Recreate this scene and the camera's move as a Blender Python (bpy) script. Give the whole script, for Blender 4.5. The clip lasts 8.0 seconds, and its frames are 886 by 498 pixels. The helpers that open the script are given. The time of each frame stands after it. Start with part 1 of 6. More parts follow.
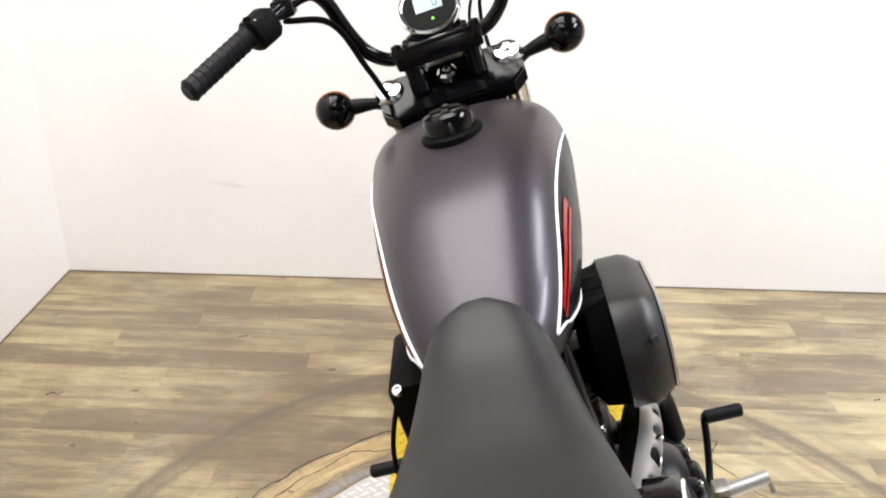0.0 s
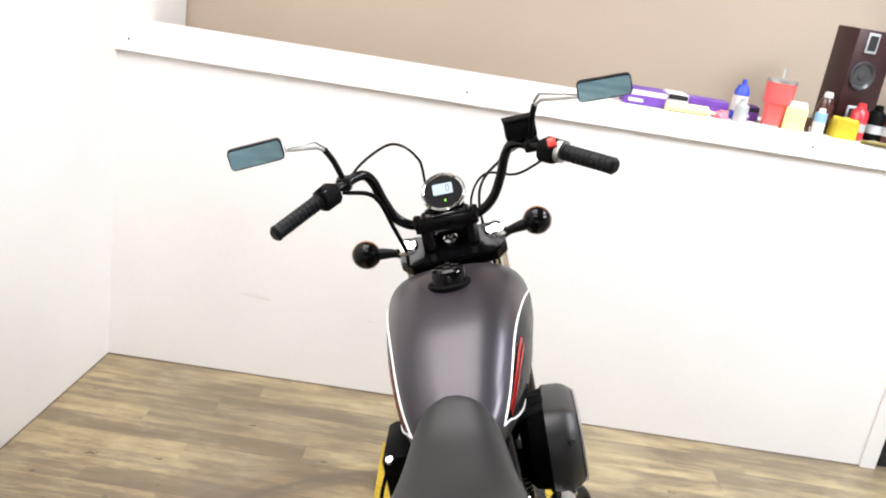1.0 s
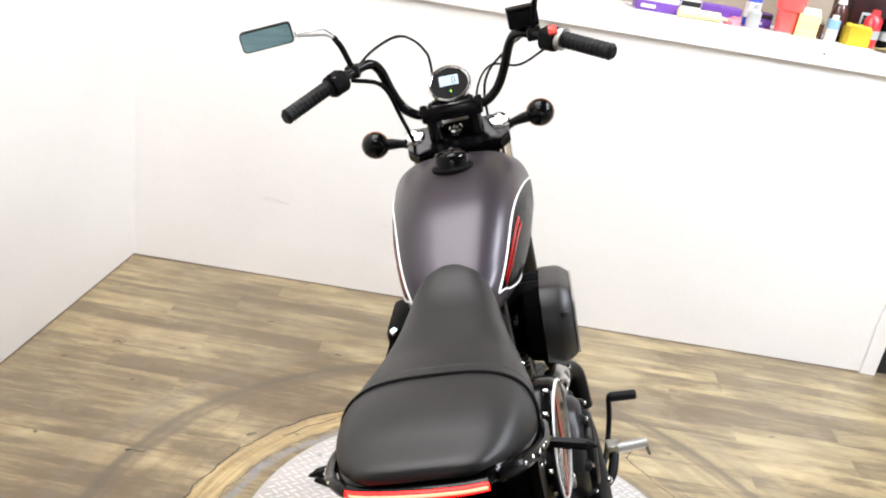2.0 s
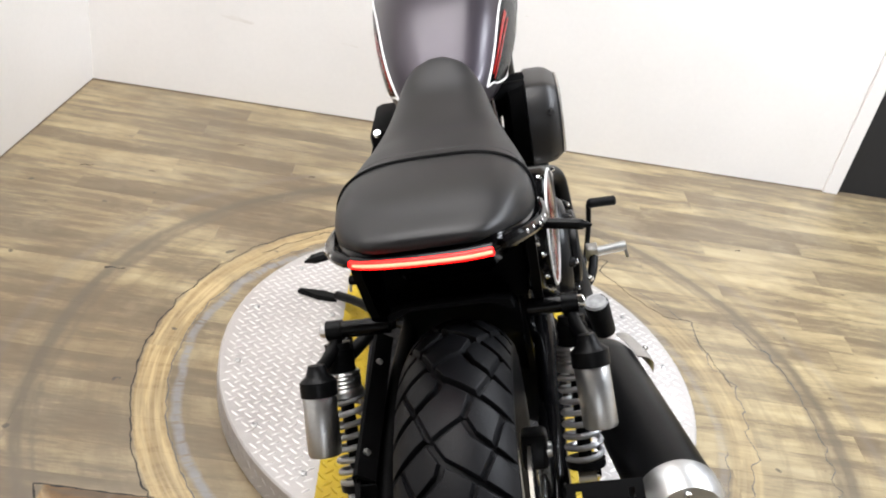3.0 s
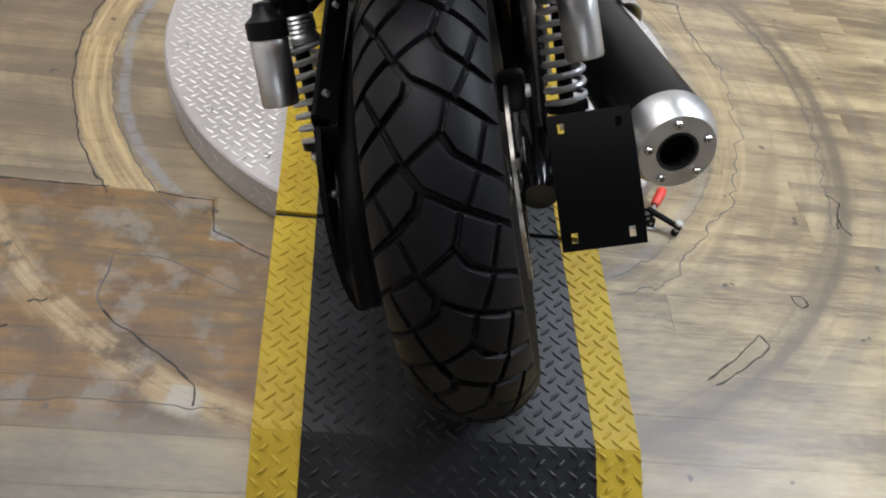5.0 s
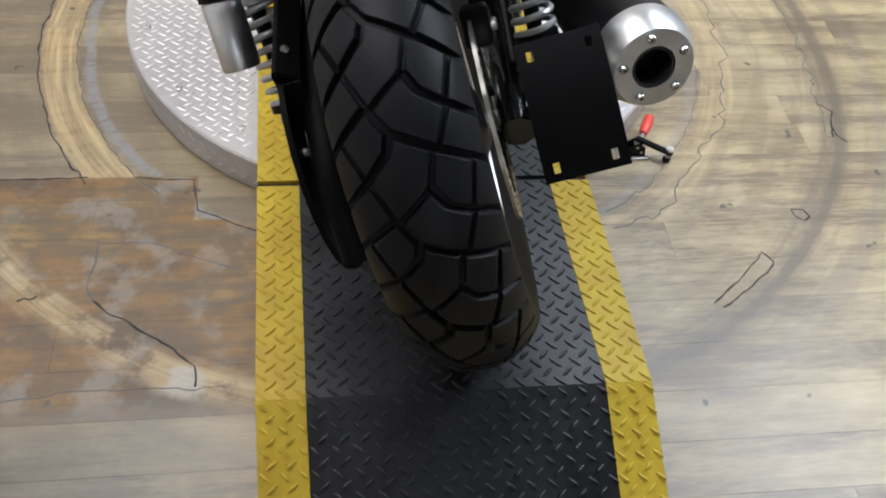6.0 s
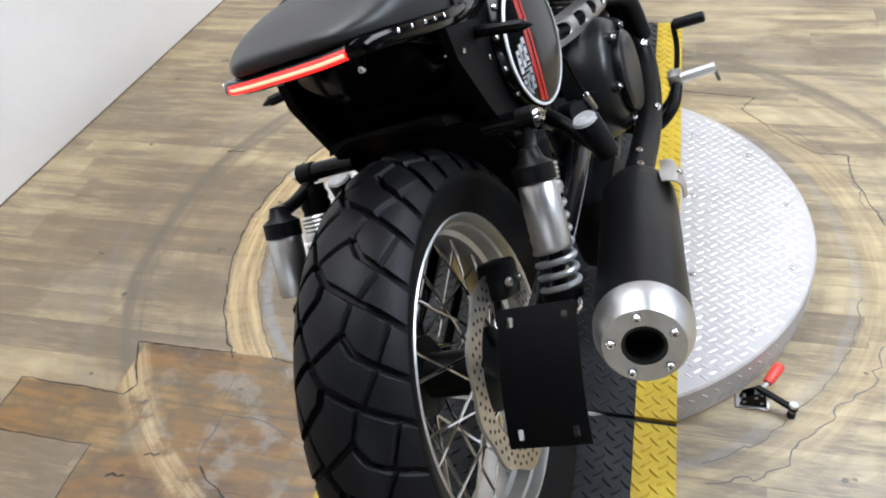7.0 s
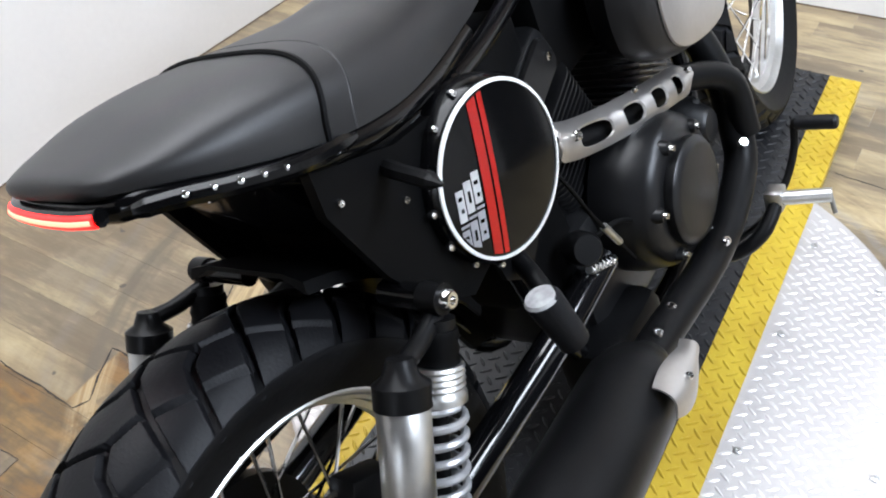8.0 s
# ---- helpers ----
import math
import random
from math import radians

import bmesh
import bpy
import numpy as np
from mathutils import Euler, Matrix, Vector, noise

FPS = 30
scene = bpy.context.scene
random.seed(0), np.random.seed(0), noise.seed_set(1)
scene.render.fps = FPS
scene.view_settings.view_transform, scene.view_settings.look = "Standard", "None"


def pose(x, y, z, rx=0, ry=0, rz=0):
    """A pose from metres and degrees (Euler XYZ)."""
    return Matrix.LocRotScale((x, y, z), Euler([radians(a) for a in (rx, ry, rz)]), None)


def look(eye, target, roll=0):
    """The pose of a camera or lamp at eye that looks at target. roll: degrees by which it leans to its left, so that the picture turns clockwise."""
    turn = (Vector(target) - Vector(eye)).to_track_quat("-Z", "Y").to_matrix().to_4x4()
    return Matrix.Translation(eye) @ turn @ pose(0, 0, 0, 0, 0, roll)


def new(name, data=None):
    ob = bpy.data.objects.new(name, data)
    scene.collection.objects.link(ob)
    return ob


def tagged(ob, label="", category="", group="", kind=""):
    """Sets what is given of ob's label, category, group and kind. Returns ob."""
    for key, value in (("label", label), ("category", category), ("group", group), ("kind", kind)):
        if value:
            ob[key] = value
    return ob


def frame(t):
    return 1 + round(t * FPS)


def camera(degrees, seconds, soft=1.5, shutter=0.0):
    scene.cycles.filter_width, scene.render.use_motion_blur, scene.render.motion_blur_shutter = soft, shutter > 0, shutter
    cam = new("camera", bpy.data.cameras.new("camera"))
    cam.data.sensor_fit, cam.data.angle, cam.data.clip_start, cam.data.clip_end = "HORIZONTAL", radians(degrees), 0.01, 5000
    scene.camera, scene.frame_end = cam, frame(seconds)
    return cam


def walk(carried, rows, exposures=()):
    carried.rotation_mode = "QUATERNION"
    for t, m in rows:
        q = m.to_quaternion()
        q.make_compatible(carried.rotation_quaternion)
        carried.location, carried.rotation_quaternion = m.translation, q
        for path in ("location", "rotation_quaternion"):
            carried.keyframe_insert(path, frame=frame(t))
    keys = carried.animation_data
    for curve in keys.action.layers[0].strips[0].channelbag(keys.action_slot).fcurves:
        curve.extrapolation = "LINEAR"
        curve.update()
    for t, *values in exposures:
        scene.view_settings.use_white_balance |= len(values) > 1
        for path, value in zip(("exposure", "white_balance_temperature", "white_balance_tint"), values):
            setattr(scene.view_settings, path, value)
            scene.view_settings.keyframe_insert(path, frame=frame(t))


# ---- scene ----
cam = camera(54.65, 8.0, soft=2.0)
ROWS = [
    (0, -0.3326, -0.2275, 1.4299, 62.383, -2.059, 0.688),
    (0.2, -0.3573, -0.2762, 1.5431, 64.874, -3.465, -0.381),
    (0.5, -0.3290, -0.4390, 1.5594, 71.498, -6.024, 1.081),
    (0.7, -0.3496, -0.5822, 1.6147, 71.542, -8.131, 1.214),
    (1, -0.3539, -0.7229, 1.6377, 71.212, -8.719, 2.585),
    (1.2, -0.3654, -0.7684, 1.6361, 72.287, -7.864, 2.021),
    (2.3, -0.2748, -0.8503, 1.5518, 64.013, -8.822, 4.913),
    (2.5, -0.2954, -0.8579, 1.5394, 62.849, -8.599, 3.630),
    (3, -0.3270, -0.8756, 1.4730, 56.899, -9.321, 1.595),
    (3.5, -0.3256, -0.8767, 1.4117, 52.883, -9.947, 1.497),
    (4, -0.3134, -0.8746, 1.3593, 48.403, -9.022, 0.768),
    (4.5, -0.2973, -0.8743, 1.3122, 43.985, -9.043, -0.115),
    (5, -0.2861, -0.8793, 1.2712, 40.839, -8.925, -1.043),
    (5.2, -0.2864, -0.8816, 1.2623, 39.863, -8.724, -1.483),
    (6.3, -0.1997, -0.8810, 1.2325, 38.791, 1.045, -8.477),
    (6.5, -0.1129, -0.8706, 1.2465, 40.696, 7.030, -8.855),
    (6.7, 0.0187, -0.8213, 1.2907, 43.398, 7.291, 1.004),
    (6.8, 0.0699, -0.8228, 1.3144, 47.020, 5.240, 6.283),
    (7, 0.1537, -0.8070, 1.3630, 49.484, 5.274, 13.666),
    (7.2, 0.2067, -0.7548, 1.3768, 50.565, 4.953, 17.179),
    (7.5, 0.2536, -0.6022, 1.3622, 48.797, 2.654, 24.316),
    (7.8, 0.3073, -0.3790, 1.3542, 46.200, 4.254, 28.520),
    (8, 0.3173, -0.2602, 1.3398, 46.127, 4.452, 31.229),
]
EXPOSURES = [(0.0, 0.46, 6450, 10), (1.0, 0.43, 6400, 10), (2.5, 0.48, 6350, 9), (4.5, 0.0, 6150, 9), (5.2, -0.02, 6050, 9), (6.5, 0.26, 5900, 8), (7.0, 0.42, 5850, 8), (8.0, 0.55, 5830, 8)]
walk(cam, [(t, pose(x, y, z, rx, ry, rz)) for t, x, y, z, rx, ry, rz in ROWS], EXPOSURES)

# ---- light ----
world = bpy.data.worlds.new("world")
scene.world = world
world.use_nodes = True
world.node_tree.nodes["Background"].inputs[0].default_value = (1.0, 0.96, 0.9, 1)
world.node_tree.nodes["Background"].inputs[1].default_value = 0.012


def area_lamp(name, eye, target, size_x, size_y, power, colour):
    data = bpy.data.lights.new(name, "AREA")
    data.shape, data.size, data.size_y, data.energy, data.color = "RECTANGLE", size_x, size_y, power, colour
    ob = new(name, data)
    ob.matrix_world = look(eye, target)
    return ob


CEIL = 2.75
# flat ceiling panels, unseen and added for light: two along the right of the turntable, a wide fill to its left, one at
# the rear of the room for the mirrors
LAMPS = ((2.0, 0.6, 0, 0.6, 1.2, 66, (0.95, 0.985, 1.05)), (1.15, 1.55, 0, 0.6, 1.2, 28, (0.95, 0.985, 1.05)), (-0.95, 0.75, 0, 1.2, 2.4, 31, (1.03, 0.985, 0.965)), (0.4, -5.95, 90, 0.6, 1.2, 40, (0.95, 0.985, 1.05)))
for lx, ly, lt, wide, long_, lw, lc in LAMPS:
    ob = area_lamp("lamp", (lx, ly, CEIL - 0.09), (lx, ly, 0), wide, long_, lw, lc)
    ob.matrix_world = pose(lx, ly, CEIL - 0.09, 0, 0, lt)

# ---- materials ----


def material(name, colour, rough=0.5, metal=0.0, vary=0.15, scale=8.0, fine=120.0, bump=0.1, coat=0.0, second=None, spec=0.5, rough_vary=0.1, coat_rough=0.06):
    """A surface with cloudy variation, fine grain and slight relief."""
    m = bpy.data.materials.new(name)
    m.use_nodes = True
    nt = m.node_tree
    n, l = nt.nodes, nt.links
    b = n["Principled BSDF"]
    b.inputs["Metallic"].default_value = metal
    b.inputs["Coat Weight"].default_value = coat
    b.inputs["Coat Roughness"].default_value = coat_rough
    b.inputs["Specular IOR Level"].default_value = spec
    co = n.new("ShaderNodeTexCoord")
    big, small = n.new("ShaderNodeTexNoise"), n.new("ShaderNodeTexNoise")
    big.inputs["Scale"].default_value, big.inputs["Detail"].default_value = scale, 5
    small.inputs["Scale"].default_value, small.inputs["Detail"].default_value = fine, 3
    for t in (big, small):
        l.new(co.outputs["Object"], t.inputs["Vector"])
    add = n.new("ShaderNodeMath")
    add.operation = "MULTIPLY_ADD"
    add.inputs[1].default_value = 0.35
    l.new(small.outputs["Fac"], add.inputs[0])
    l.new(big.outputs["Fac"], add.inputs[2])
    ramp = n.new("ShaderNodeValToRGB")
    ramp.color_ramp.elements[0].position, ramp.color_ramp.elements[1].position = 0.45, 0.9
    lo = second or tuple(c * (1 - vary) for c in colour)
    ramp.color_ramp.elements[0].color = (*lo, 1)
    ramp.color_ramp.elements[1].color = (*colour, 1) if second else (*[min(1, c * (1 + vary * 0.6)) for c in colour], 1)
    l.new(add.outputs[0], ramp.inputs[0])
    l.new(ramp.outputs[0], b.inputs["Base Color"])
    rr = n.new("ShaderNodeMapRange")
    rr.inputs["To Min"].default_value, rr.inputs["To Max"].default_value = max(0.02, rough - rough_vary), min(1, rough + rough_vary)
    l.new(big.outputs["Fac"], rr.inputs["Value"])
    l.new(rr.outputs[0], b.inputs["Roughness"])
    if bump:
        bp = n.new("ShaderNodeBump")
        bp.inputs["Strength"].default_value, bp.inputs["Distance"].default_value = bump, 0.002
        l.new(small.outputs["Fac"], bp.inputs["Height"])
        l.new(bp.outputs[0], b.inputs["Normal"])
    return m


def glow(name, colour, strength):
    m = bpy.data.materials.new(name)
    m.use_nodes = True
    b = m.node_tree.nodes["Principled BSDF"]
    b.inputs["Base Color"].default_value = (*colour, 1)
    b.inputs["Emission Color"].default_value = (*colour, 1)
    b.inputs["Emission Strength"].default_value = strength
    return m


WALL = material("white_wall_paint", (0.82, 0.80, 0.78), 0.45, vary=0.04, scale=2.0, fine=60, bump=0.06)
TRIM = material("white_trim_paint", (0.84, 0.82, 0.80), 0.4, vary=0.03, scale=3, bump=0.03)
BEIGE = material("beige_wall_paint", (0.44, 0.36, 0.28), 0.7, vary=0.05, scale=1.5, bump=0.05)
CEILING = material("dark_ceiling_paint", (0.1, 0.095, 0.09), 0.8, vary=0.05, bump=0.1)
GLOSS = material("gloss_black_tube", (0.004, 0.004, 0.0045), 0.1, vary=0.2, bump=0.0, spec=0.6, rough_vary=0.03)
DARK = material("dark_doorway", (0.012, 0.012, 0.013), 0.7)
BLACK = material("gloss_black_paint", (0.0025, 0.0025, 0.0028), 0.14, vary=0.2, bump=0.01, coat=0.0, rough_vary=0.05, spec=0.22)
SATIN = material("satin_black_metal", (0.0045, 0.0045, 0.0048), 0.38, vary=0.2, bump=0.05, spec=0.13)
MATT = material("matt_black_plastic", (0.0025, 0.0025, 0.0027), 0.55, vary=0.2, bump=0.1, spec=0.07)
ENGINE = material("engine_black_enamel", (0.0075, 0.0075, 0.008), 0.34, vary=0.2, bump=0.06, spec=0.28)
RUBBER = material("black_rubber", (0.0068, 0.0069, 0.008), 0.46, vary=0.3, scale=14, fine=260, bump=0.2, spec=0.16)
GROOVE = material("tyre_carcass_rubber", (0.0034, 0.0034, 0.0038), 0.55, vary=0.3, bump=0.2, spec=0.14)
VINYL = material("black_seat_vinyl", (0.0138, 0.0134, 0.0138), 0.43, vary=0.12, scale=5, fine=420, bump=0.07, spec=0.32)
CHROME = material("chrome", (0.78, 0.78, 0.78), 0.1, 1.0, vary=0.08, bump=0.0, rough_vary=0.05)
ALU = material("brushed_aluminium", (0.6, 0.6, 0.59), 0.38, 1.0, vary=0.14, scale=20, bump=0.08)
STEEL = material("zinc_steel", (0.5, 0.5, 0.49), 0.35, 1.0, vary=0.2, scale=30, bump=0.05)
SPRING = material("silver_spring_paint", (0.45, 0.45, 0.46), 0.35, 0.5, vary=0.1, bump=0.02)
SHIELD = material("satin_nickel_shield", (0.5, 0.48, 0.46), 0.36, 0.9, vary=0.1, scale=12, bump=0.03)
TANK = material("purple_grey_metallic_paint", (0.0405, 0.0335, 0.043), 0.44, 0.75, vary=0.06, scale=3, fine=900, bump=0.0, coat=0.4, rough_vary=0.04, coat_rough=0.22)
GUN = material("gunmetal_grey_plastic", (0.019, 0.0182, 0.0185), 0.42, 0.2, vary=0.1, bump=0.04)
RED = material("red_stripe_paint", (0.62, 0.02, 0.015), 0.25, vary=0.08, coat=0.6, bump=0)
WHITE = material("white_line_paint", (0.8, 0.8, 0.8), 0.3, vary=0.05, coat=0.4, bump=0)
GREYLINE = material("pale_grey_decal", (0.5, 0.5, 0.52), 0.35, vary=0.06, bump=0)
PEGEND = material("worn_grey_rubber", (0.33, 0.33, 0.33), 0.6, vary=0.3, scale=60)
YELLOW = material("yellow_ramp_paint", (0.56, 0.41, 0.03), 0.5, vary=0.25, scale=9, fine=90, bump=0.15, second=(0.42, 0.28, 0.018), spec=0.32)
RAMP = material("grey_black_ramp_paint", (0.0135, 0.0137, 0.0152), 0.4, vary=0.35, scale=10, fine=120, bump=0.15, spec=0.4)
LUGS = material("worn_bright_lugs", (0.66, 0.635, 0.615), 0.36, 0.55, vary=0.15, scale=25, fine=90, bump=0.05)
DISC = material("diamond_plate_aluminium", (0.47, 0.443, 0.425), 0.5, 0.25, vary=0.12, scale=6, fine=90, bump=0.1)
BRAKE = material("brake_disc_steel", (0.55, 0.52, 0.46), 0.35, 0.9, vary=0.2, scale=30)
MIRROR = material("mirror_glass_blue", (0.47, 0.8, 1.0), 0.03, 1.0, vary=0.0, bump=0.0, rough_vary=0.0)
LED = glow("red_led_strip", (1.0, 0.006, 0.004), 3.5)
LEDCORE = glow("hot_led_core", (1.0, 0.19, 0.11), 2.6)
LCD = material("lcd_grey_blue", (0.22, 0.3, 0.36), 0.2, vary=0.03, bump=0)
GREEN = glow("green_indicator", (0.25, 1.0, 0.05), 2.0)
SWITCH = material("red_switch_plastic", (0.75, 0.06, 0.04), 0.4)
CRACK = material("dark_seam", (0.03, 0.027, 0.025), 0.9)
SUB = material("brown_subfloor", (0.16, 0.12, 0.085), 0.9)

# ---- mesh tools ----


def part(name, bm, mat, parent=None, label="", smooth=True, at=None):
    me = bpy.data.meshes.new(name)
    bmesh.ops.recalc_face_normals(bm, faces=bm.faces)
    bm.to_mesh(me)
    bm.free()
    for p in me.polygons:
        p.use_smooth = smooth
    if smooth:
        me.set_sharp_from_angle(angle=radians(38))
    for mm in (mat if isinstance(mat, (list, tuple)) else (mat,)):
        me.materials.append(mm)
    ob = new(name, me)
    if parent is not None:
        ob.parent = parent
    if at is not None:
        ob.matrix_basis = at
    if label:
        ob["label"] = label
    return ob


def thing(name, label, category, m=None, group="", kind=""):
    ob = new(name)
    ob.empty_display_size = 0.05
    if m is not None:
        ob.matrix_basis = m
    return tagged(ob, label, category, group, kind)


def box(bm, lo, hi, bevel=0.0, m=None):
    c = [(a + b) / 2 for a, b in zip(lo, hi)]
    s = [max(1e-5, b - a) for a, b in zip(lo, hi)]
    r = bmesh.ops.create_cube(bm, size=1.0, matrix=Matrix.Translation(c) @ Matrix.Diagonal((*s, 1)))
    if bevel:
        es = list({e for v in r["verts"] for e in v.link_edges})
        q = bmesh.ops.bevel(bm, geom=es, offset=bevel, segments=2, affect="EDGES", profile=0.5)
        vs = q["verts"]
        vs = list({v for f in q["faces"] for v in f.verts} | {v for v in r["verts"] if v.is_valid})
    else:
        vs = r["verts"]
    if m is not None:
        bmesh.ops.transform(bm, matrix=m, verts=vs)
    return bm


def boxed(lo, hi, bevel=0.0, m=None):
    return box(bmesh.new(), lo, hi, bevel, m)


def rings(bm, loops, cap=True, closed=False):
    """Skin a run of closed loops of points."""
    vs = [[bm.verts.new(p) for p in lp] for lp in loops]
    k = len(vs[0])
    runs = list(zip(vs, vs[1:])) + ([(vs[-1], vs[0])] if closed else [])
    for a, b in runs:
        for i in range(k):
            bm.faces.new((a[i], a[(i + 1) % k], b[(i + 1) % k], b[i]))
    if cap and not closed:
        bm.faces.new(vs[0])
        bm.faces.new(vs[-1])
    return bm


def smooth_path(pts, n=6):
    """Catmull-Rom through the points."""
    p = [Vector(q) for q in pts]
    p = [p[0] * 2 - p[1]] + p + [p[-1] * 2 - p[-2]]
    out = []
    for i in range(1, len(p) - 2):
        a, b, c, d = p[i - 1:i + 3]
        for j in range(n):
            t = j / n
            out.append(0.5 * ((2 * b) + (c - a) * t + (2 * a - 5 * b + 4 * c - d) * t * t + (3 * b - a - 3 * c + d) * t ** 3))
    out.append(p[-2])
    return out


def tube(pts, radius, seg=12, cap=True, bm=None, closed=False):
    bm = bm or bmesh.new()
    p = [Vector(q) for q in pts]
    n = len(p)
    rad = radius if isinstance(radius, (list, tuple)) else [radius] * n
    loops, up = [], None
    for i in range(n):
        if closed:
            d = (p[(i + 1) % n] - p[i - 1]).normalized()
        else:
            d = (p[min(i + 1, n - 1)] - p[max(i - 1, 0)]).normalized()
        if up is None:
            up = d.orthogonal().normalized()
        up = (up - d * up.dot(d)).normalized()
        sd = d.cross(up)
        loops.append([p[i] + (up * math.cos(2 * math.pi * k / seg) + sd * math.sin(2 * math.pi * k / seg)) * rad[i] for k in range(seg)])
    return rings(bm, loops, cap, closed)


def rod(a, b, r, seg=12, r2=None, bm=None):
    return tube([a, b], [r, r if r2 is None else r2], seg, True, bm)


def lathe(profile, m, seg=32, bm=None, closed=False):
    """Turn (radius, height) pairs about z, then place by m."""
    bm = bm or bmesh.new()
    loops = [[m @ Vector((r * math.cos(2 * math.pi * k / seg), r * math.sin(2 * math.pi * k / seg), z)) for k in range(seg)] for r, z in profile]
    return rings(bm, loops, not closed, closed)


def along(a, b):
    """A pose at a whose z axis points to b."""
    a, b = Vector(a), Vector(b)
    return Matrix.Translation(a) @ (b - a).to_track_quat("Z", "Y").to_matrix().to_4x4()


def slab(outline, depth, m, bm=None, bevel=0.0):
    """A flat outline (x, y) pushed out by depth along z, placed by m."""
    bm = bm or bmesh.new()
    lo = [bm.verts.new((x, y, 0)) for x, y in outline]
    hi = [bm.verts.new((x, y, depth)) for x, y in outline]
    k = len(lo)
    for i in range(k):
        bm.faces.new((lo[i], lo[(i + 1) % k], hi[(i + 1) % k], hi[i]))
    bm.faces.new(lo[::-1])
    top = bm.faces.new(hi)
    vs = lo + hi
    if bevel:
        q = bmesh.ops.bevel(bm, geom=list(top.edges), offset=bevel, segments=2, affect="EDGES")
        vs = list({v for f in q["faces"] for v in f.verts} | {v for v in vs if v.is_valid} | {v for f in q["faces"] for e in f.edges for v in e.verts})
    bmesh.ops.transform(bm, matrix=m, verts=list(bm.verts) if bevel else vs)
    return bm


def bolt(name, place, toward, r, parent, mat=None, depth=0.006):
    m = along(place, Vector(place) + Vector(toward))
    return part(name, lathe([(0.0008, -0.002), (r, -0.002), (r, depth * 0.7), (r * 0.75, depth), (r * 0.45, depth), (r * 0.4, depth * 0.5), (0.0008, depth * 0.5)], m, 10), mat or STEEL, parent)


def rounded(w, h, r, n=5):
    out = []
    for cx, cy, a in ((w / 2 - r, h / 2 - r, 0), (-w / 2 + r, h / 2 - r, 90), (-w / 2 + r, -h / 2 + r, 180), (w / 2 - r, -h / 2 + r, 270)):
        for i in range(n + 1):
            t = radians(a + 90 * i / n)
            out.append((cx + r * math.cos(t), cy + r * math.sin(t)))
    return out


# ---- the room ----
DECK = 0.08      # top of turntable and ramp
HUB = (-0.095, 0.78)
DISC_R = 0.595


def setting(name, bm, mat, label="", smooth=False):
    return tagged(part(name, bm, mat, smooth=smooth), label, "", "", "structure")


BACK_TURN = math.atan(0.018)
back = pose(-1.56, 2.252, 0, 0, 0, math.degrees(BACK_TURN))
# the half wall behind the turntable, its cap and trim board
setting("wall_back", boxed((-0.05, 0.0, 0), (3.05, 0.28, 1.172), m=back), WALL, "low white painted partition wall with a wide ledge")
setting("trim", boxed((0.003, -0.02, 1.172), (3.05, 0.28, 1.252), 0.003, back), TRIM, "white painted board along the top of the low wall")
setting("trim", boxed((2.99, -0.012, 0), (3.052, -0.002, 1.17), 0.002, back), TRIM, "white corner strip at the end of the low wall")
# thin dark strip stands in for the shadow line where wall meets floor
setting("baseboard", boxed((0.001, -0.0025, 0.0), (3.05, -0.0002, 0.004), m=back), SUB, "dark strip for the shaded gap along the foot of the wall")
for sx in (0.05, 1.22, 2.44):
    setting("trim_screw", lathe([(0.0005, 0), (0.004, 0), (0.003, 0.0015), (0.0005, 0.0015)], back @ Matrix.Translation((sx, -0.0201, 1.215)) @ Matrix.Rotation(radians(90), 4, "X"), 10), CRACK, "small dark screw head in the trim")
SMEAR = material("faint_wall_smear", (0.7, 0.67, 0.63), 0.6, vary=0.15, scale=30, fine=200, second=(0.8, 0.78, 0.76))
for sx, sz, w in ((0.56, 0.33, 0.055), (0.985, 0.3, 0.03), (0.42, 0.47, 0.012), (1.62, 0.52, 0.01)):
    ring = [(w * math.cos(k * 0.5236) * (1 + 0.3 * math.sin(k * 2.3)), 0.16 * w * math.sin(k * 0.5236) * (1 + 0.4 * math.cos(k * 1.7))) for k in range(12)]
    bm = bmesh.new()
    for dy in (0.0005, -0.0004):
        ring3 = [bm.verts.new((sx + x, dy, sz + z - 0.1 * x)) for x, z in ring]
        bm.faces.new(ring3)
    bmesh.ops.transform(bm, matrix=back, verts=bm.verts)
    setting("wall_smear", bm, SMEAR, "faint brownish rub mark on the white wall")
setting("wall_upper", boxed((-0.6, 0.62, 0), (6.4, 0.72, CEIL), m=back), BEIGE, "plain beige painted upper wall behind the ledge")
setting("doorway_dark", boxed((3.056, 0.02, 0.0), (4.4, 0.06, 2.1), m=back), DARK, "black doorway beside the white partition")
setting("wall_back_side", boxed((4.4, 0.0, 0), (6.4, 0.28, CEIL), m=back), WALL, "white painted wall")
setting("wall_left", boxed((-0.12, -8.5, 0), (0.0, 0.55, CEIL), m=pose(-1.552, 2.30, 0, 0, 0, -3.4)), WALL, "white painted side wall")
# same painted shadow line at the foot of the side wall
setting("baseboard", boxed((0.0002, -8.4, 0), (0.0025, -0.02, 0.004), m=pose(-1.552, 2.30, 0, 0, 0, -3.4)), SUB, "dark strip for the shaded gap along the foot of the wall")
setting("wall_right", boxed((4.2, -6.5, 0), (4.32, 2.9, CEIL)), WALL, "white painted side wall")
setting("wall_rear", boxed((-2.4, -6.6, 0), (4.3, -6.5, CEIL)), WALL, "white painted wall")
setting("ceiling", boxed((-2.4, -6.6, CEIL), (4.4, 3.1, CEIL + 0.1)), CEILING, "plain dark painted ceiling")
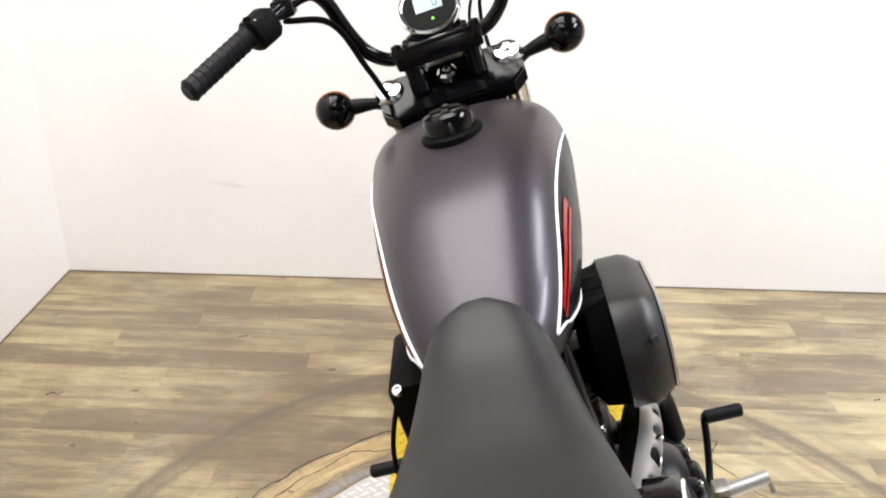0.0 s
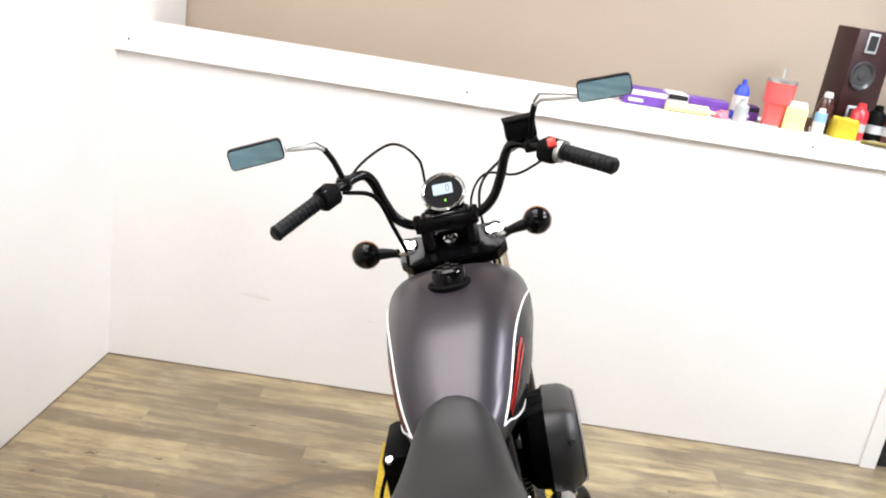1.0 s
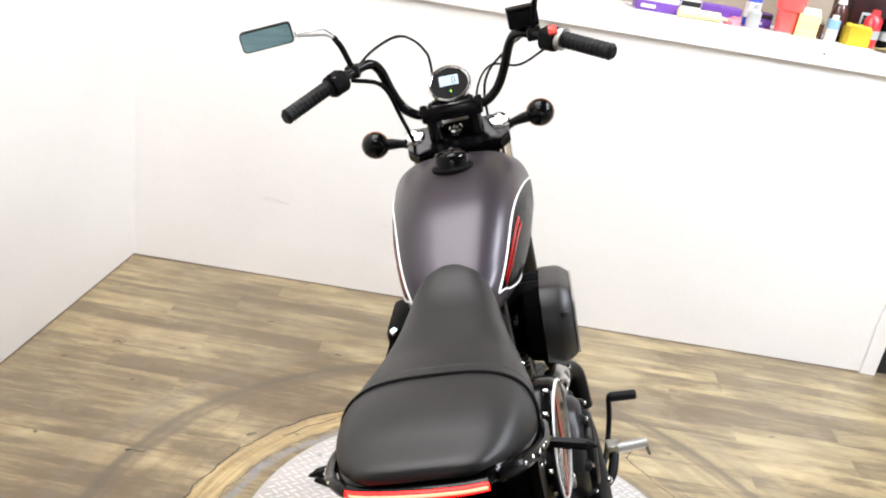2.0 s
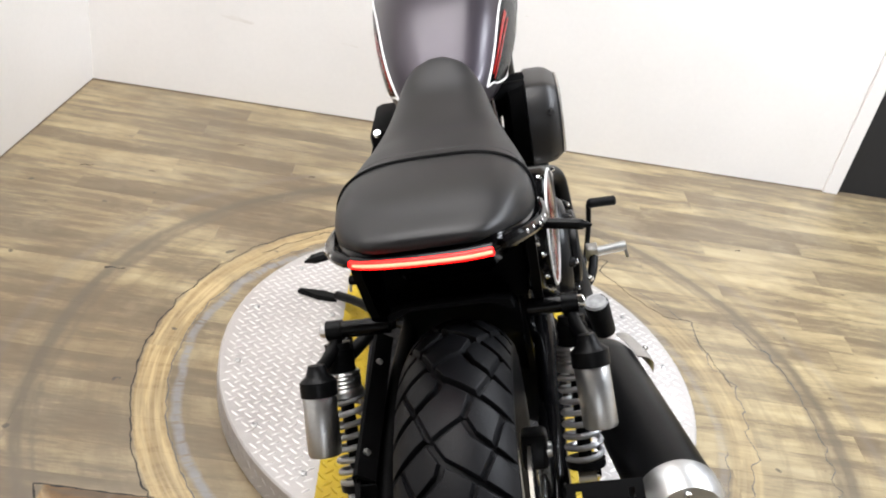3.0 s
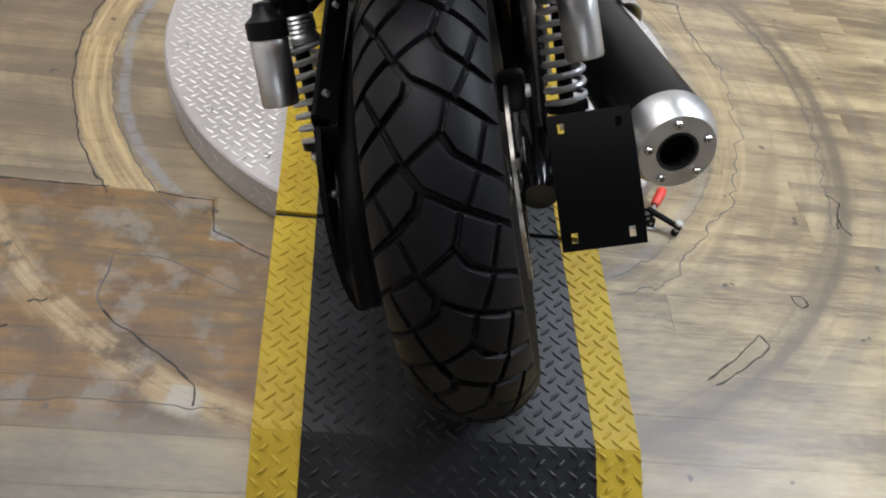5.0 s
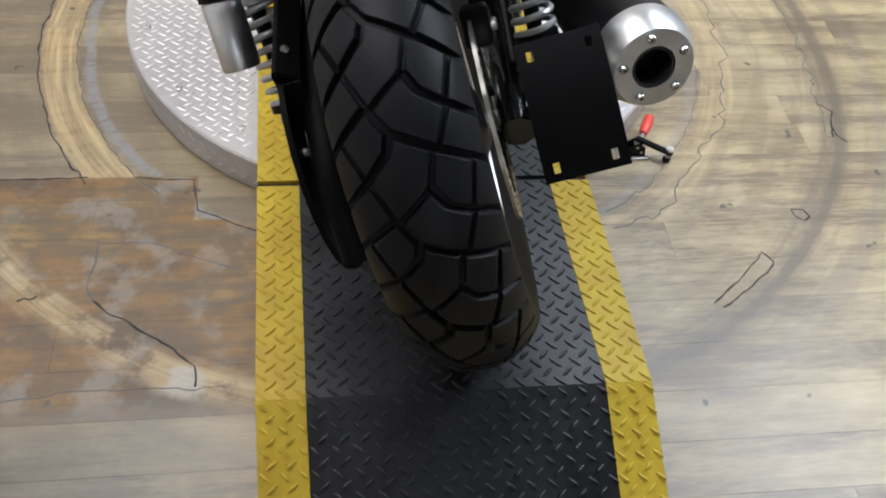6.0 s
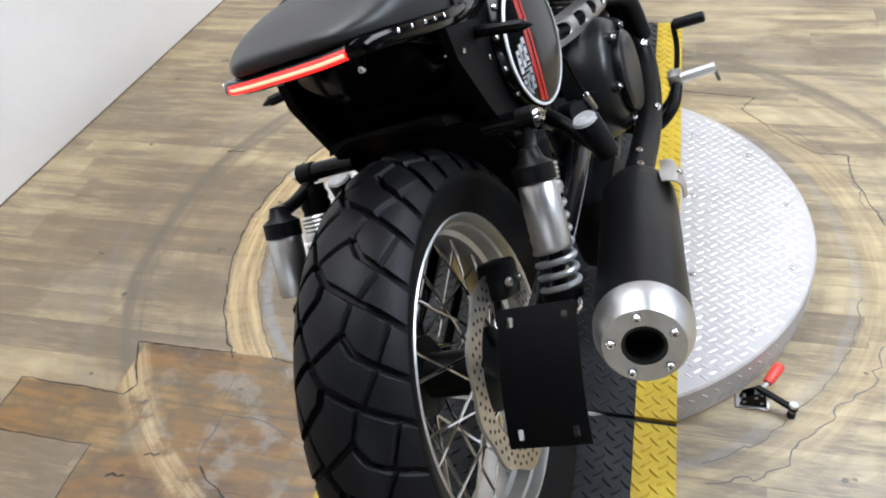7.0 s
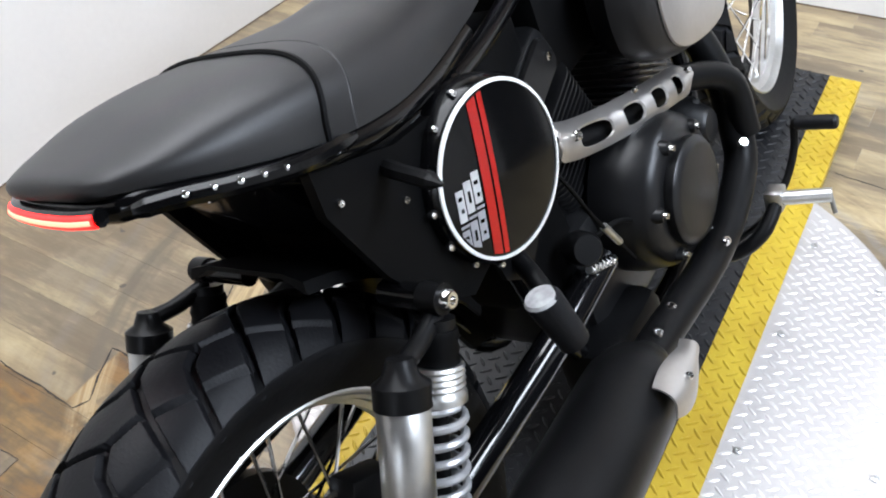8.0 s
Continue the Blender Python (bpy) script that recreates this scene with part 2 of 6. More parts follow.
setting("floor", boxed((-2.6, -6.6, -0.1), (4.4, 3.2, -0.006)), SUB, "dark sub-floor under the planks")


# housing and diffuser for each added panel, all out of view
def ceiling_light(x, y, turn, wide, long_):
    t = thing("ceiling_light", "flat white rectangular ceiling light panel, unseen, added to light the room", "ceiling light", pose(x, y, CEIL, 0, 0, turn), "ceiling lights")
    a, b = wide / 2, long_ / 2
    part("housing", boxed((-a - 0.02, -b - 0.02, -0.07), (a + 0.02, b + 0.02, -0.0), 0.01), TRIM, t)
    part("diffuser", boxed((-a, -b, -0.082), (a, b, -0.0705), 0.004), TUBELIGHT, t, "glowing white diffuser")


TUBELIGHT = glow("lit_diffuser", (1.0, 0.98, 0.96), 3.0)
for lx, ly, lt, wide, long_, lw, lc in LAMPS:
    ceiling_light(lx, ly, lt, wide, long_)

# ---- turntable and ramp ----


def lug(bm, x, y, z, turn, s=1.0, tall=0.0017):
    """One raised lens-shaped lug of tread plate."""
    c, sn = math.cos(turn), math.sin(turn)
    ring = [(-0.013, 0), (-0.006, 0.0032), (0.006, 0.0032), (0.013, 0), (0.006, -0.0032), (-0.006, -0.0032)]
    lo = [bm.verts.new((x + s * (a * c - b * sn), y + s * (a * sn + b * c), z)) for a, b in ring]
    hi = [bm.verts.new((x + s * (a * 0.62 * c - b * 0.35 * sn), y + s * (a * 0.62 * sn + b * 0.35 * c), z + tall)) for a, b in ring]
    for i in range(6):
        bm.faces.new((lo[i], lo[(i + 1) % 6], hi[(i + 1) % 6], hi[i]))
    bm.faces.new(hi)


def ramp_x(y):
    """The middle line of the ramp."""
    return -0.08 - 0.026 * y


RAMP_HALF, RAMP_INNER = 0.307, 0.232
table = thing("turntable", "round diamond-plate aluminium turntable on the floor", "turntable", pose(HUB[0], HUB[1], 0))
part("deck", lathe([(0.001, DECK), (DISC_R - 0.004, DECK), (DISC_R, DECK - 0.004), (DISC_R, 0.004), (DISC_R - 0.01, 0.0), (0.001, 0.0)][::-1], Matrix(), 96), DISC, table, "", True)
bm = bmesh.new()
step = 0.029
for i in range(-21, 22):
    for j in range(-21, 22):
        for k, (ox, oy, tt) in enumerate(((0, 0, 0.6), (step / 2, step / 2, -0.6))):
            x, y = i * step + ox, j * step + oy
            if math.hypot(x, y) < DISC_R - 0.015 and abs(x + HUB[0] - ramp_x(y + HUB[1])) > RAMP_HALF + 0.008:
                lug(bm, x, y, DECK - 0.0003, tt)
tagged(part("tread_relief", bm, LUGS, table), kind="stuff")
bm = bmesh.new()
for k in range(128):
    a = 2 * math.pi * k / 128
    for row, (zz, tt) in enumerate(((0.022, 0.7), (0.05, -0.7))):
        q = bmesh.new()
        lug(q, 0, 0, 0, tt, 0.9)
        bmesh.ops.transform(q, matrix=pose(0, 0, 0, 0, 0, math.degrees(a + row * math.pi / 128)) @ pose(DISC_R - 0.0004, 0, zz, 90, 0, 90), verts=q.verts)
        me = bpy.data.meshes.new("tmp")
        q.to_mesh(me)
        bm.from_mesh(me)
        bpy.data.meshes.remove(me)
        q.free()
tagged(part("rim_relief", bm, DISC, table), kind="stuff")
for k in range(16):
    a = math.radians(11 + 22.5 * k)
    x, y = (DISC_R - 0.045) * math.cos(a), (DISC_R - 0.045) * math.sin(a)
    if abs(x + HUB[0] - ramp_x(y + HUB[1])) > RAMP_HALF + 0.02:
        bolt("screw", (x, y, DECK), (0, 0, 1), 0.007, table, STEEL, 0.004)
for sx in (-1, 1):
    for y in (0.36, 0.62, 0.9, 1.16):
        x = ramp_x(y) + sx * (RAMP_HALF + 0.03)
        if math.hypot(x - HUB[0], y - HUB[1]) < DISC_R - 0.06:
            bolt("screw", (x - HUB[0], y - HUB[1], DECK), (0, 0, 1), 0.007, table, STEEL, 0.004)


def ramp_strip(x0, x1, y0, y1, z0, z1, drop=0.012):
    """A sloped or level piece of ramp plate between two ends."""
    bm = bmesh.new()
    v = []
    for y, z in ((y0, z0), (y1, z1)):
        for x in (x0, x1):
            for d in (0, -drop):
                v.append(bm.verts.new((ramp_x(y) + x, y, z + d)))
    for f in ((0, 2, 6, 4), (1, 5, 7, 3), (0, 4, 5, 1), (2, 3, 7, 6), (0, 1, 3, 2), (4, 6, 7, 5)):
        bm.faces.new([v[i] for i in f])
    return bm


def ramp_lugs(x0, x1, y0, y1, z0, z1):
    bm = bmesh.new()
    st = 0.033
    nx, ny = int((x1 - x0) / st * 2), int((y1 - y0) / st * 2)
    for i in range(nx + 1):
        for j in range(ny + 1):
            if (i + j) % 2:
                continue
            x, y = x0 + 0.008 + i * (x1 - x0 - 0.016) / max(1, nx), y0 + 0.008 + j * (y1 - y0 - 0.016) / max(1, ny)
            lug(bm, ramp_x(y) + x, y, z0 + (z1 - z0) * (y - y0) / (y1 - y0) - 0.0002, 0.75 if j % 2 else -0.75, 1.05, 0.0028)
    return bm


ramp = thing("loading_ramp", "black tread-plate loading ramp with yellow painted edges", "ramp")
TOP = DECK + 0.004
for name, y0, y1, z0, z1 in (("deck_plate", 0.2155, 1.79, TOP, TOP), ("rear_plate", -0.235, 0.202, TOP, TOP), ("rear_flap", -0.405, -0.2352, 0.006, TOP)):
    drop = 0.06 if z0 == z1 else 0.005
    part(name, ramp_strip(-RAMP_INNER, RAMP_INNER, y0, y1, z0, z1, drop), RAMP, ramp, "dark grey tread plate", False)
    tagged(part("tread_relief", ramp_lugs(-RAMP_INNER, RAMP_INNER, y0, y1, z0, z1), RAMP, ramp), kind="stuff")
    for a, b in ((-RAMP_HALF, -RAMP_INNER - 0.0005), (RAMP_INNER + 0.0005, RAMP_HALF)):
        part("edge_strip", ramp_strip(a, b, y0, y1, z0, z1, drop), YELLOW, ramp, "worn yellow edge", False)
        tagged(part("edge_relief", ramp_lugs(a, b, y0, y1, z0, z1), YELLOW, ramp), kind="stuff")
part("hinge_bar", boxed((ramp_x(0.21) - RAMP_HALF, 0.2022, TOP - 0.05), (ramp_x(0.21) + RAMP_HALF, 0.2153, TOP - 0.009)), DARK, ramp)
for sx in (-1, 1):
    part("ramp_leg", boxed((ramp_x(0) + sx * 0.27 - 0.02, -0.2, 0), (ramp_x(0) + sx * 0.27 + 0.02, 0.19, TOP - 0.061)), DARK, ramp)
    part("ramp_leg", boxed((ramp_x(1.7) + sx * 0.27 - 0.02, 1.4, 0), (ramp_x(1.7) + sx * 0.27 + 0.02, 1.77, TOP - 0.061)), DARK, ramp)

# the spring catch with a red grip beside the turntable
catch = thing("toggle_clamp", "small steel toggle clamp with red grip on the floor", "clamp", pose(0.375, 0.352, 0, 0, 0, 0))
part("base_plate", boxed((-0.042, -0.018, 0), (0.022, 0.016, 0.004), 0.0015), STEEL, catch)
for dy in (-0.012, 0.008):
    part("cheek", slab([(-0.034, 0.004), (0.016, 0.004), (0.012, 0.026), (-0.006, 0.036), (-0.03, 0.02)], 0.004, Matrix.Translation((0, dy + 0.004, 0)) @ Matrix.Rotation(radians(90), 4, "X"), bevel=0.0008), SATIN, catch, "black pressed steel cheek")
part("arm", slab(rounded(0.084, 0.012, 0.005, 3), 0.007, Matrix.Translation((0.03, -0.008, 0.026)) @ Matrix.Rotation(radians(-24), 4, "Z") @ Matrix.Rotation(radians(12), 4, "Y"), bevel=0.001), SATIN, catch, "black clamp arm")
sp_ = part("spindle", rod((0.06, -0.022, 0.006), (0.06, -0.022, 0.036), 0.0042, 10), STEEL, catch)
part("spindle_nut", lathe([(0.001, 0), (0.0085, 0), (0.0085, 0.006), (0.001, 0.006)], Matrix.Translation((0.06, -0.022, 0.029)), 6), STEEL, sp_)
part("spindle_tip", lathe([(0.001, 0), (0.008, 0), (0.0085, 0.007), (0.005, 0.01), (0.001, 0.01)], Matrix.Translation((0.06, -0.022, 0.0)), 14), RUBBER, sp_, "black rubber tip")
for x, z in ((-0.026, 0.013), (0.006, 0.014), (-0.006, 0.028)):
    part("rivet", lathe([(0.001, -0.026), (0.0035, -0.026), (0.0035, 0.0), (0.001, 0.001)], Matrix.Translation((x, -0.0125, z)) @ Matrix.Rotation(radians(90), 4, "X"), 10), STEEL, catch)
part("lever", tube([(-0.004, 0.004, 0.026), (0.012, 0.022, 0.031), (0.02, 0.034, 0.033)], 0.0045, 8), STEEL, catch)
part("grip", tube([(0.014, 0.026, 0.032), (0.019, 0.034, 0.0335), (0.032, 0.058, 0.035), (0.038, 0.07, 0.035), (0.04, 0.074, 0.035)], [0.008, 0.0105, 0.0115, 0.0105, 0.005], 14), SWITCH, catch, "red rubber grip")

# ---- the motorcycle, built upright and leaned onto its side stand ----
LEAN = 19.08
bike = thing("motorcycle", "purple-grey scrambler motorcycle parked on its side stand", "motorcycle", pose(0, 0, TOP - 0.003, 0, -LEAN, 0))
AXLE = 0.338

# tyres
def crown(v, half, R, rc):
    a = v * 1.02
    return half * math.sin(a) / math.sin(1.02), R - rc * (1 - math.cos(a))


def tyre_mesh(half, R, rim_r, rim_half, rc):
    """Side walls running down from the crown to the lip of the rim."""
    xs, rs = crown(1.06, half, R - 0.001, rc)
    xe, re = rim_half - 0.002, rim_r + 0.005
    side = [(rs, xs), (rs - 0.005, xs + 0.0012)]
    for q, out in ((0.25, 0.0035), (0.45, 0.003), (0.65, 0.0015), (0.85, 0.0012), (1.0, 0.0)):
        side.append((rs + (re - rs) * q, xs + (xe - xs) * q + out))
    return [(r, -x) for r, x in side[::-1]] + [(R - 0.035, -half * 0.8), (R - 0.035, half * 0.8)] + side


GROOVES = (  # (wide, points across and along one repeat of the tread)
    (1, ((-0.25, -0.08), (-0.1, 0.1), (0.31, 0.29), (0.41, 0.33), (1.1, 0.6))), (1, ((0.21, 0.64), (0.34, 0.82), (0.61, 0.95), (1.1, 1.13))),
    (1, ((-0.1, 0.1), (-0.17, 0.26), (-0.5, 0.47), (-1.1, 0.74))), (1, ((-0.25, -0.1), (-0.34, -0.13), (-0.62, -0.01), (-1.1, 0.2))),
    (0, ((-0.76, 0.12), (-0.47, 0.55), (-0.25, 0.92))), (0, ((0.34, 0.31), (0.21, 0.64))), (0, ((0.65, -0.03), (0.41, 0.32))), (0, ((0.82, 0.52), (0.63, 0.94))), (0, ((0.21, 0.64), (-0.21, 0.86))))


def tread_mesh(half, R, rc, count, m, nv=84, nu=46):
    """Blocks standing between grooves cut into a fine sheet over the crown."""
    pitch, across = 2 * math.pi * R / count, half * 1.1
    V, U = np.meshgrid(np.linspace(-1.06, 1.06, nv + 1), np.arange(nu) / nu, indexing="ij")
    drop = np.zeros_like(V)
    for wide, pts in GROOVES:
        best = np.full_like(V, 9.0)
        for (v0, u0), (v1, u1) in zip(pts, pts[1:]):
            for sh in (-2, -1, 0, 1, 2):
                ax, ay = v0 * across, (u0 + sh) * pitch
                dx, dy = (v1 - v0) * across, (u1 - u0) * pitch
                t = np.clip(((V * across - ax) * dx + (U * pitch - ay) * dy) / (dx * dx + dy * dy), 0, 1)
                best = np.minimum(best, np.hypot(V * across - ax - t * dx, U * pitch - ay - t * dy))
        w, deep = (0.0036, 0.0105) if wide else (0.0022, 0.0075)
        drop = np.maximum(drop, deep * np.clip((w + 0.0016 - best) / 0.0016, 0, 1))
    bm = bmesh.new()
    cols = []
    for k in range(count):
        for j in range(nu):
            a = -2 * math.pi * (k + j / nu) / count
            col = []
            for i in range(nv + 1):
                x, r = crown(V[i, 0], half, R - drop[i, j], rc)
                col.append(bm.verts.new(m @ Vector((x, r * math.sin(a), r * math.cos(a)))))
            cols.append(col)
    n = len(cols)
    for q in range(n):
        c0, c1 = cols[q], cols[(q + 1) % n]
        for i in range(nv):
            bm.faces.new((c0[i], c0[i + 1], c1[i + 1], c1[i]))
    return bm


def wheel(name, y, R, rim_r, half, rim_half, spokes, hub_r, count, label):
    m = Matrix.Translation((0, y, R)) @ Matrix.Rotation(radians(90), 4, "Y")
    c = Matrix.Translation((0, y, R))
    outer = [(0.006, 0.006), (0.006, 0.002), (0.003, 0), (0, 0.001), (-0.003, 0.006), (-0.0055, 0.016), (-0.0105, 0.0185)]
    rim = [(rim_r + d, rim_half - x) for d, x in outer] + [(rim_r - 0.013, 0.017), (rim_r - 0.021, 0.012)]
    inner = [(rim_r - 0.014, 0.011), (rim_r - 0.006, 0.018), (rim_r + 0.001, rim_half - 0.008)]
    w = part(name, lathe(rim + [(d, -x) for d, x in rim[::-1]] + [(d, -x) for d, x in inner[::-1]] + inner, m, 72, closed=True), ALU, bike, label)
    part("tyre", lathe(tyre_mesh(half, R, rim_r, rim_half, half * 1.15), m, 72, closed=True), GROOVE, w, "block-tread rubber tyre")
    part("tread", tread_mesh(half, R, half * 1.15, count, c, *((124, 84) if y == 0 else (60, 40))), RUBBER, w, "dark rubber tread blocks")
    part("hub", lathe([(0.012, -0.075), (0.03, -0.075), (hub_r, -0.06), (hub_r, -0.05), (0.035, -0.04), (0.033, 0.04), (hub_r, 0.05), (hub_r, 0.06), (0.03, 0.075), (0.012, 0.075)], m, 28), SATIN, w)
    for k in range(spokes):
        a = 2 * math.pi * k / spokes
        s = 1 if k % 2 else -1
        off = 0.55 if (k // 2) % 2 else -0.55
        p0 = Vector((s * 0.055, hub_r * 0.95 * math.sin(a + off), hub_r * 0.95 * math.cos(a + off)))
        p1 = Vector((s * 0.006, (rim_r - 0.019) * math.sin(a), (rim_r - 0.019) * math.cos(a)))
        part("spoke", rod(c @ p0, c @ p1, 0.0024, 6), CHROME, w)
    return w


rear = wheel("rear_wheel", 0, AXLE, 0.226, 0.078, 0.057, 36, 0.062, 17, "bright alloy spoked rear wheel")
front = wheel("front_wheel", 1.575, 0.341, 0.255, 0.054, 0.036, 36, 0.05, 19, "bright alloy spoked front wheel")

# brake discs with drilled, scalloped edge
def brake_disc(x, y, z, R, r_in, parent, mat):
    bm = bmesh.new()
    n = 120
    loops = []
    for xx in (x, x + 0.005):
        loops.append([(xx, y + rr * math.sin(2 * math.pi * k / n), z + rr * math.cos(2 * math.pi * k / n)) for k in range(n) for rr in (R + 0.0035 * math.cos(10 * 2 * math.pi * k / n),)])
    loops.append([(x + 0.005, y + r_in * math.sin(2 * math.pi * k / n), z + r_in * math.cos(2 * math.pi * k / n)) for k in range(n)])
    loops.append([(x, y + r_in * math.sin(2 * math.pi * k / n), z + r_in * math.cos(2 * math.pi * k / n)) for k in range(n)])
    rings(bm, loops, False, True)
    d = part("brake_disc", bm, mat, parent, "drilled steel brake disc")
    for ring, cnt, sh in ((R - 0.01, 40, 0), (R - 0.02, 40, 0.5), (R - 0.03, 40, 0)):
        bm = bmesh.new()
        for k in range(cnt):
            a = 2 * math.pi * (k + sh) / cnt
            lathe([(0.0004, 0), (0.0032, 0), (0.0032, 0.0006), (0.0004, 0.0006)], Matrix.Translation((x + 0.0047, y + ring * math.sin(a), z + ring * math.cos(a))) @ Matrix.Rotation(radians(90), 4, "Y"), 8, bm)
        part("drilling", bm, DARK, d)
    for k in range(5):
        a = 2 * math.pi * k / 5 + 0.3
        part("carrier", rod((x + 0.002, y + 0.05 * math.sin(a), z + 0.05 * math.cos(a)), (x + 0.002, y + (r_in + 0.004) * math.sin(a + 0.25), z + (r_in + 0.004) * math.cos(a + 0.25)), 0.006, 8), SATIN, d)
    return d


brake_disc(0.085, 0, AXLE, 0.146, 0.108, rear, BRAKE)
brake_disc(-0.075, 1.575, 0.341, 0.146, 0.108, front, BRAKE)

# swingarm, axle, caliper, belt and guards
swing = part("swingarm", tube(smooth_path([(0.115, -0.04, AXLE), (0.122, 0.2, 0.345), (0.129, 0.42, 0.354), (0.126, 0.57, 0.362)]), [0.026] * 4 + [0.024] * 15, 12), GLOSS, bike)
part("swingarm_tube", tube(smooth_path([(-0.115, -0.04, AXLE), (-0.122, 0.2, 0.345), (-0.129, 0.42, 0.354), (-0.126, 0.57, 0.362)]), 0.024, 12), GLOSS, swing)
part("axle", rod((-0.16, 0, AXLE), (0.16, 0, AXLE), 0.012, 12), STEEL, swing)
part("axle_nut", lathe([(0.001, 0), (0.02, 0), (0.02, 0.014), (0.001, 0.014)], Matrix.Translation((-0.155, 0, AXLE)) @ Matrix.Rotation(radians(-90), 4, "Y"), 6), CHROME, swing)
part("axle_nut", lathe([(0.001, 0), (0.02, 0), (0.02, 0.014), (0.001, 0.014)], Matrix.Translation((0.14, 0, AXLE)) @ Matrix.Rotation(radians(90), 4, "Y"), 6), CHROME, swing)
cal = part("brake_caliper", boxed((0.074, -0.03, 0.1), (0.115, 0.035, 0.155), 0.008, Matrix.Translation((0, 0, AXLE)) @ Matrix.Rotation(radians(-32), 4, "X")), SATIN, bike, "black brake caliper")
for k in range(2):
    bolt("caliper_bolt", (0.1155, 0.05 + 0.035 * k, AXLE + 0.115 - 0.022 * k), (1, 0, 0), 0.007, cal)
part("sprocket", lathe([(0.05, 0), (0.105, 0), (0.105, 0.022), (0.05, 0.022)], Matrix.Translation((-0.112, 0, AXLE)) @ Matrix.Rotation(radians(90), 4, "Y"), 48), SATIN, rear, "black belt pulley")
belt = [(-0.1, 0.107 * math.sin(a), AXLE + 0.107 * math.cos(a)) for a in [math.pi + math.pi * k / 14 for k in range(15)]] + [(-0.1, 0.62 + 0.05 * math.sin(a), 0.36 + 0.05 * math.cos(a)) for a in [math.pi * k / 10 for k in range(11)]]
part("drive_belt", tube(belt, 0.009, 6, closed=True), MATT, bike, "black toothed drive belt")
part("belt_guard", tube(smooth_path([(-0.115, -0.21, 0.36), (-0.117, -0.13, 0.455), (-0.118, 0.02, 0.495), (-0.115, 0.22, 0.49), (-0.11, 0.42, 0.46)]), 0.02, 10), MATT, bike, "black plastic belt guard")
GUARD = [(-0.126, 0.53), (-0.15, 0.547), (-0.156, 0.546), (-0.158, 0.54), (-0.158, 0.46), (-0.153, 0.46), (-0.153, 0.537), (-0.15, 0.54), (-0.128, 0.525)]
upper = part("upper_belt_guard", slab(GUARD, 0.32, Matrix(((1, 0, 0, 0), (0, 0, 1, -0.045), (0, 1, 0, 0), (0, 0, 0, 1)))), MATT, bike, "flat black belt guard above the pulley")
part("guard_end", boxed((-0.152, -0.05, 0.4), (-0.126, -0.0455, 0.528), 0.002), MATT, upper)
for y in (0.0, 0.2):
    bolt("guard_bolt", (-0.14, y, 0.541), (-0.5, 0, 1), 0.005, upper, STEEL)
# pulley cover, wider at the top of its arc
guard = []
for k in range(13):
    a = radians(24 - 13 * k)
    r = 0.2 - 0.045 * (k / 12) ** 2
    guard.append((r * math.sin(a), AXLE + r * math.cos(a)))
guard += [(0.135 * math.sin(radians(24 - 13 * k)), AXLE + 0.135 * math.cos(radians(24 - 13 * k))) for k in range(12, -1, -1)]
cover = part("pulley_cover", slab(guard, 0.008, Matrix(((0, 0, 1, -0.156), (1, 0, 0, 0), (0, 1, 0, 0), (0, 0, 0, 1)))), MATT, bike, "black plastic pulley cover")
for a, r in ((0, 0.16), (-40, 0.155), (-85, 0.15)):
    bolt("guard_bolt", (-0.148, r * math.sin(radians(a)), AXLE + r * math.cos(radians(a))), (1, 0, 0), 0.006, cover)

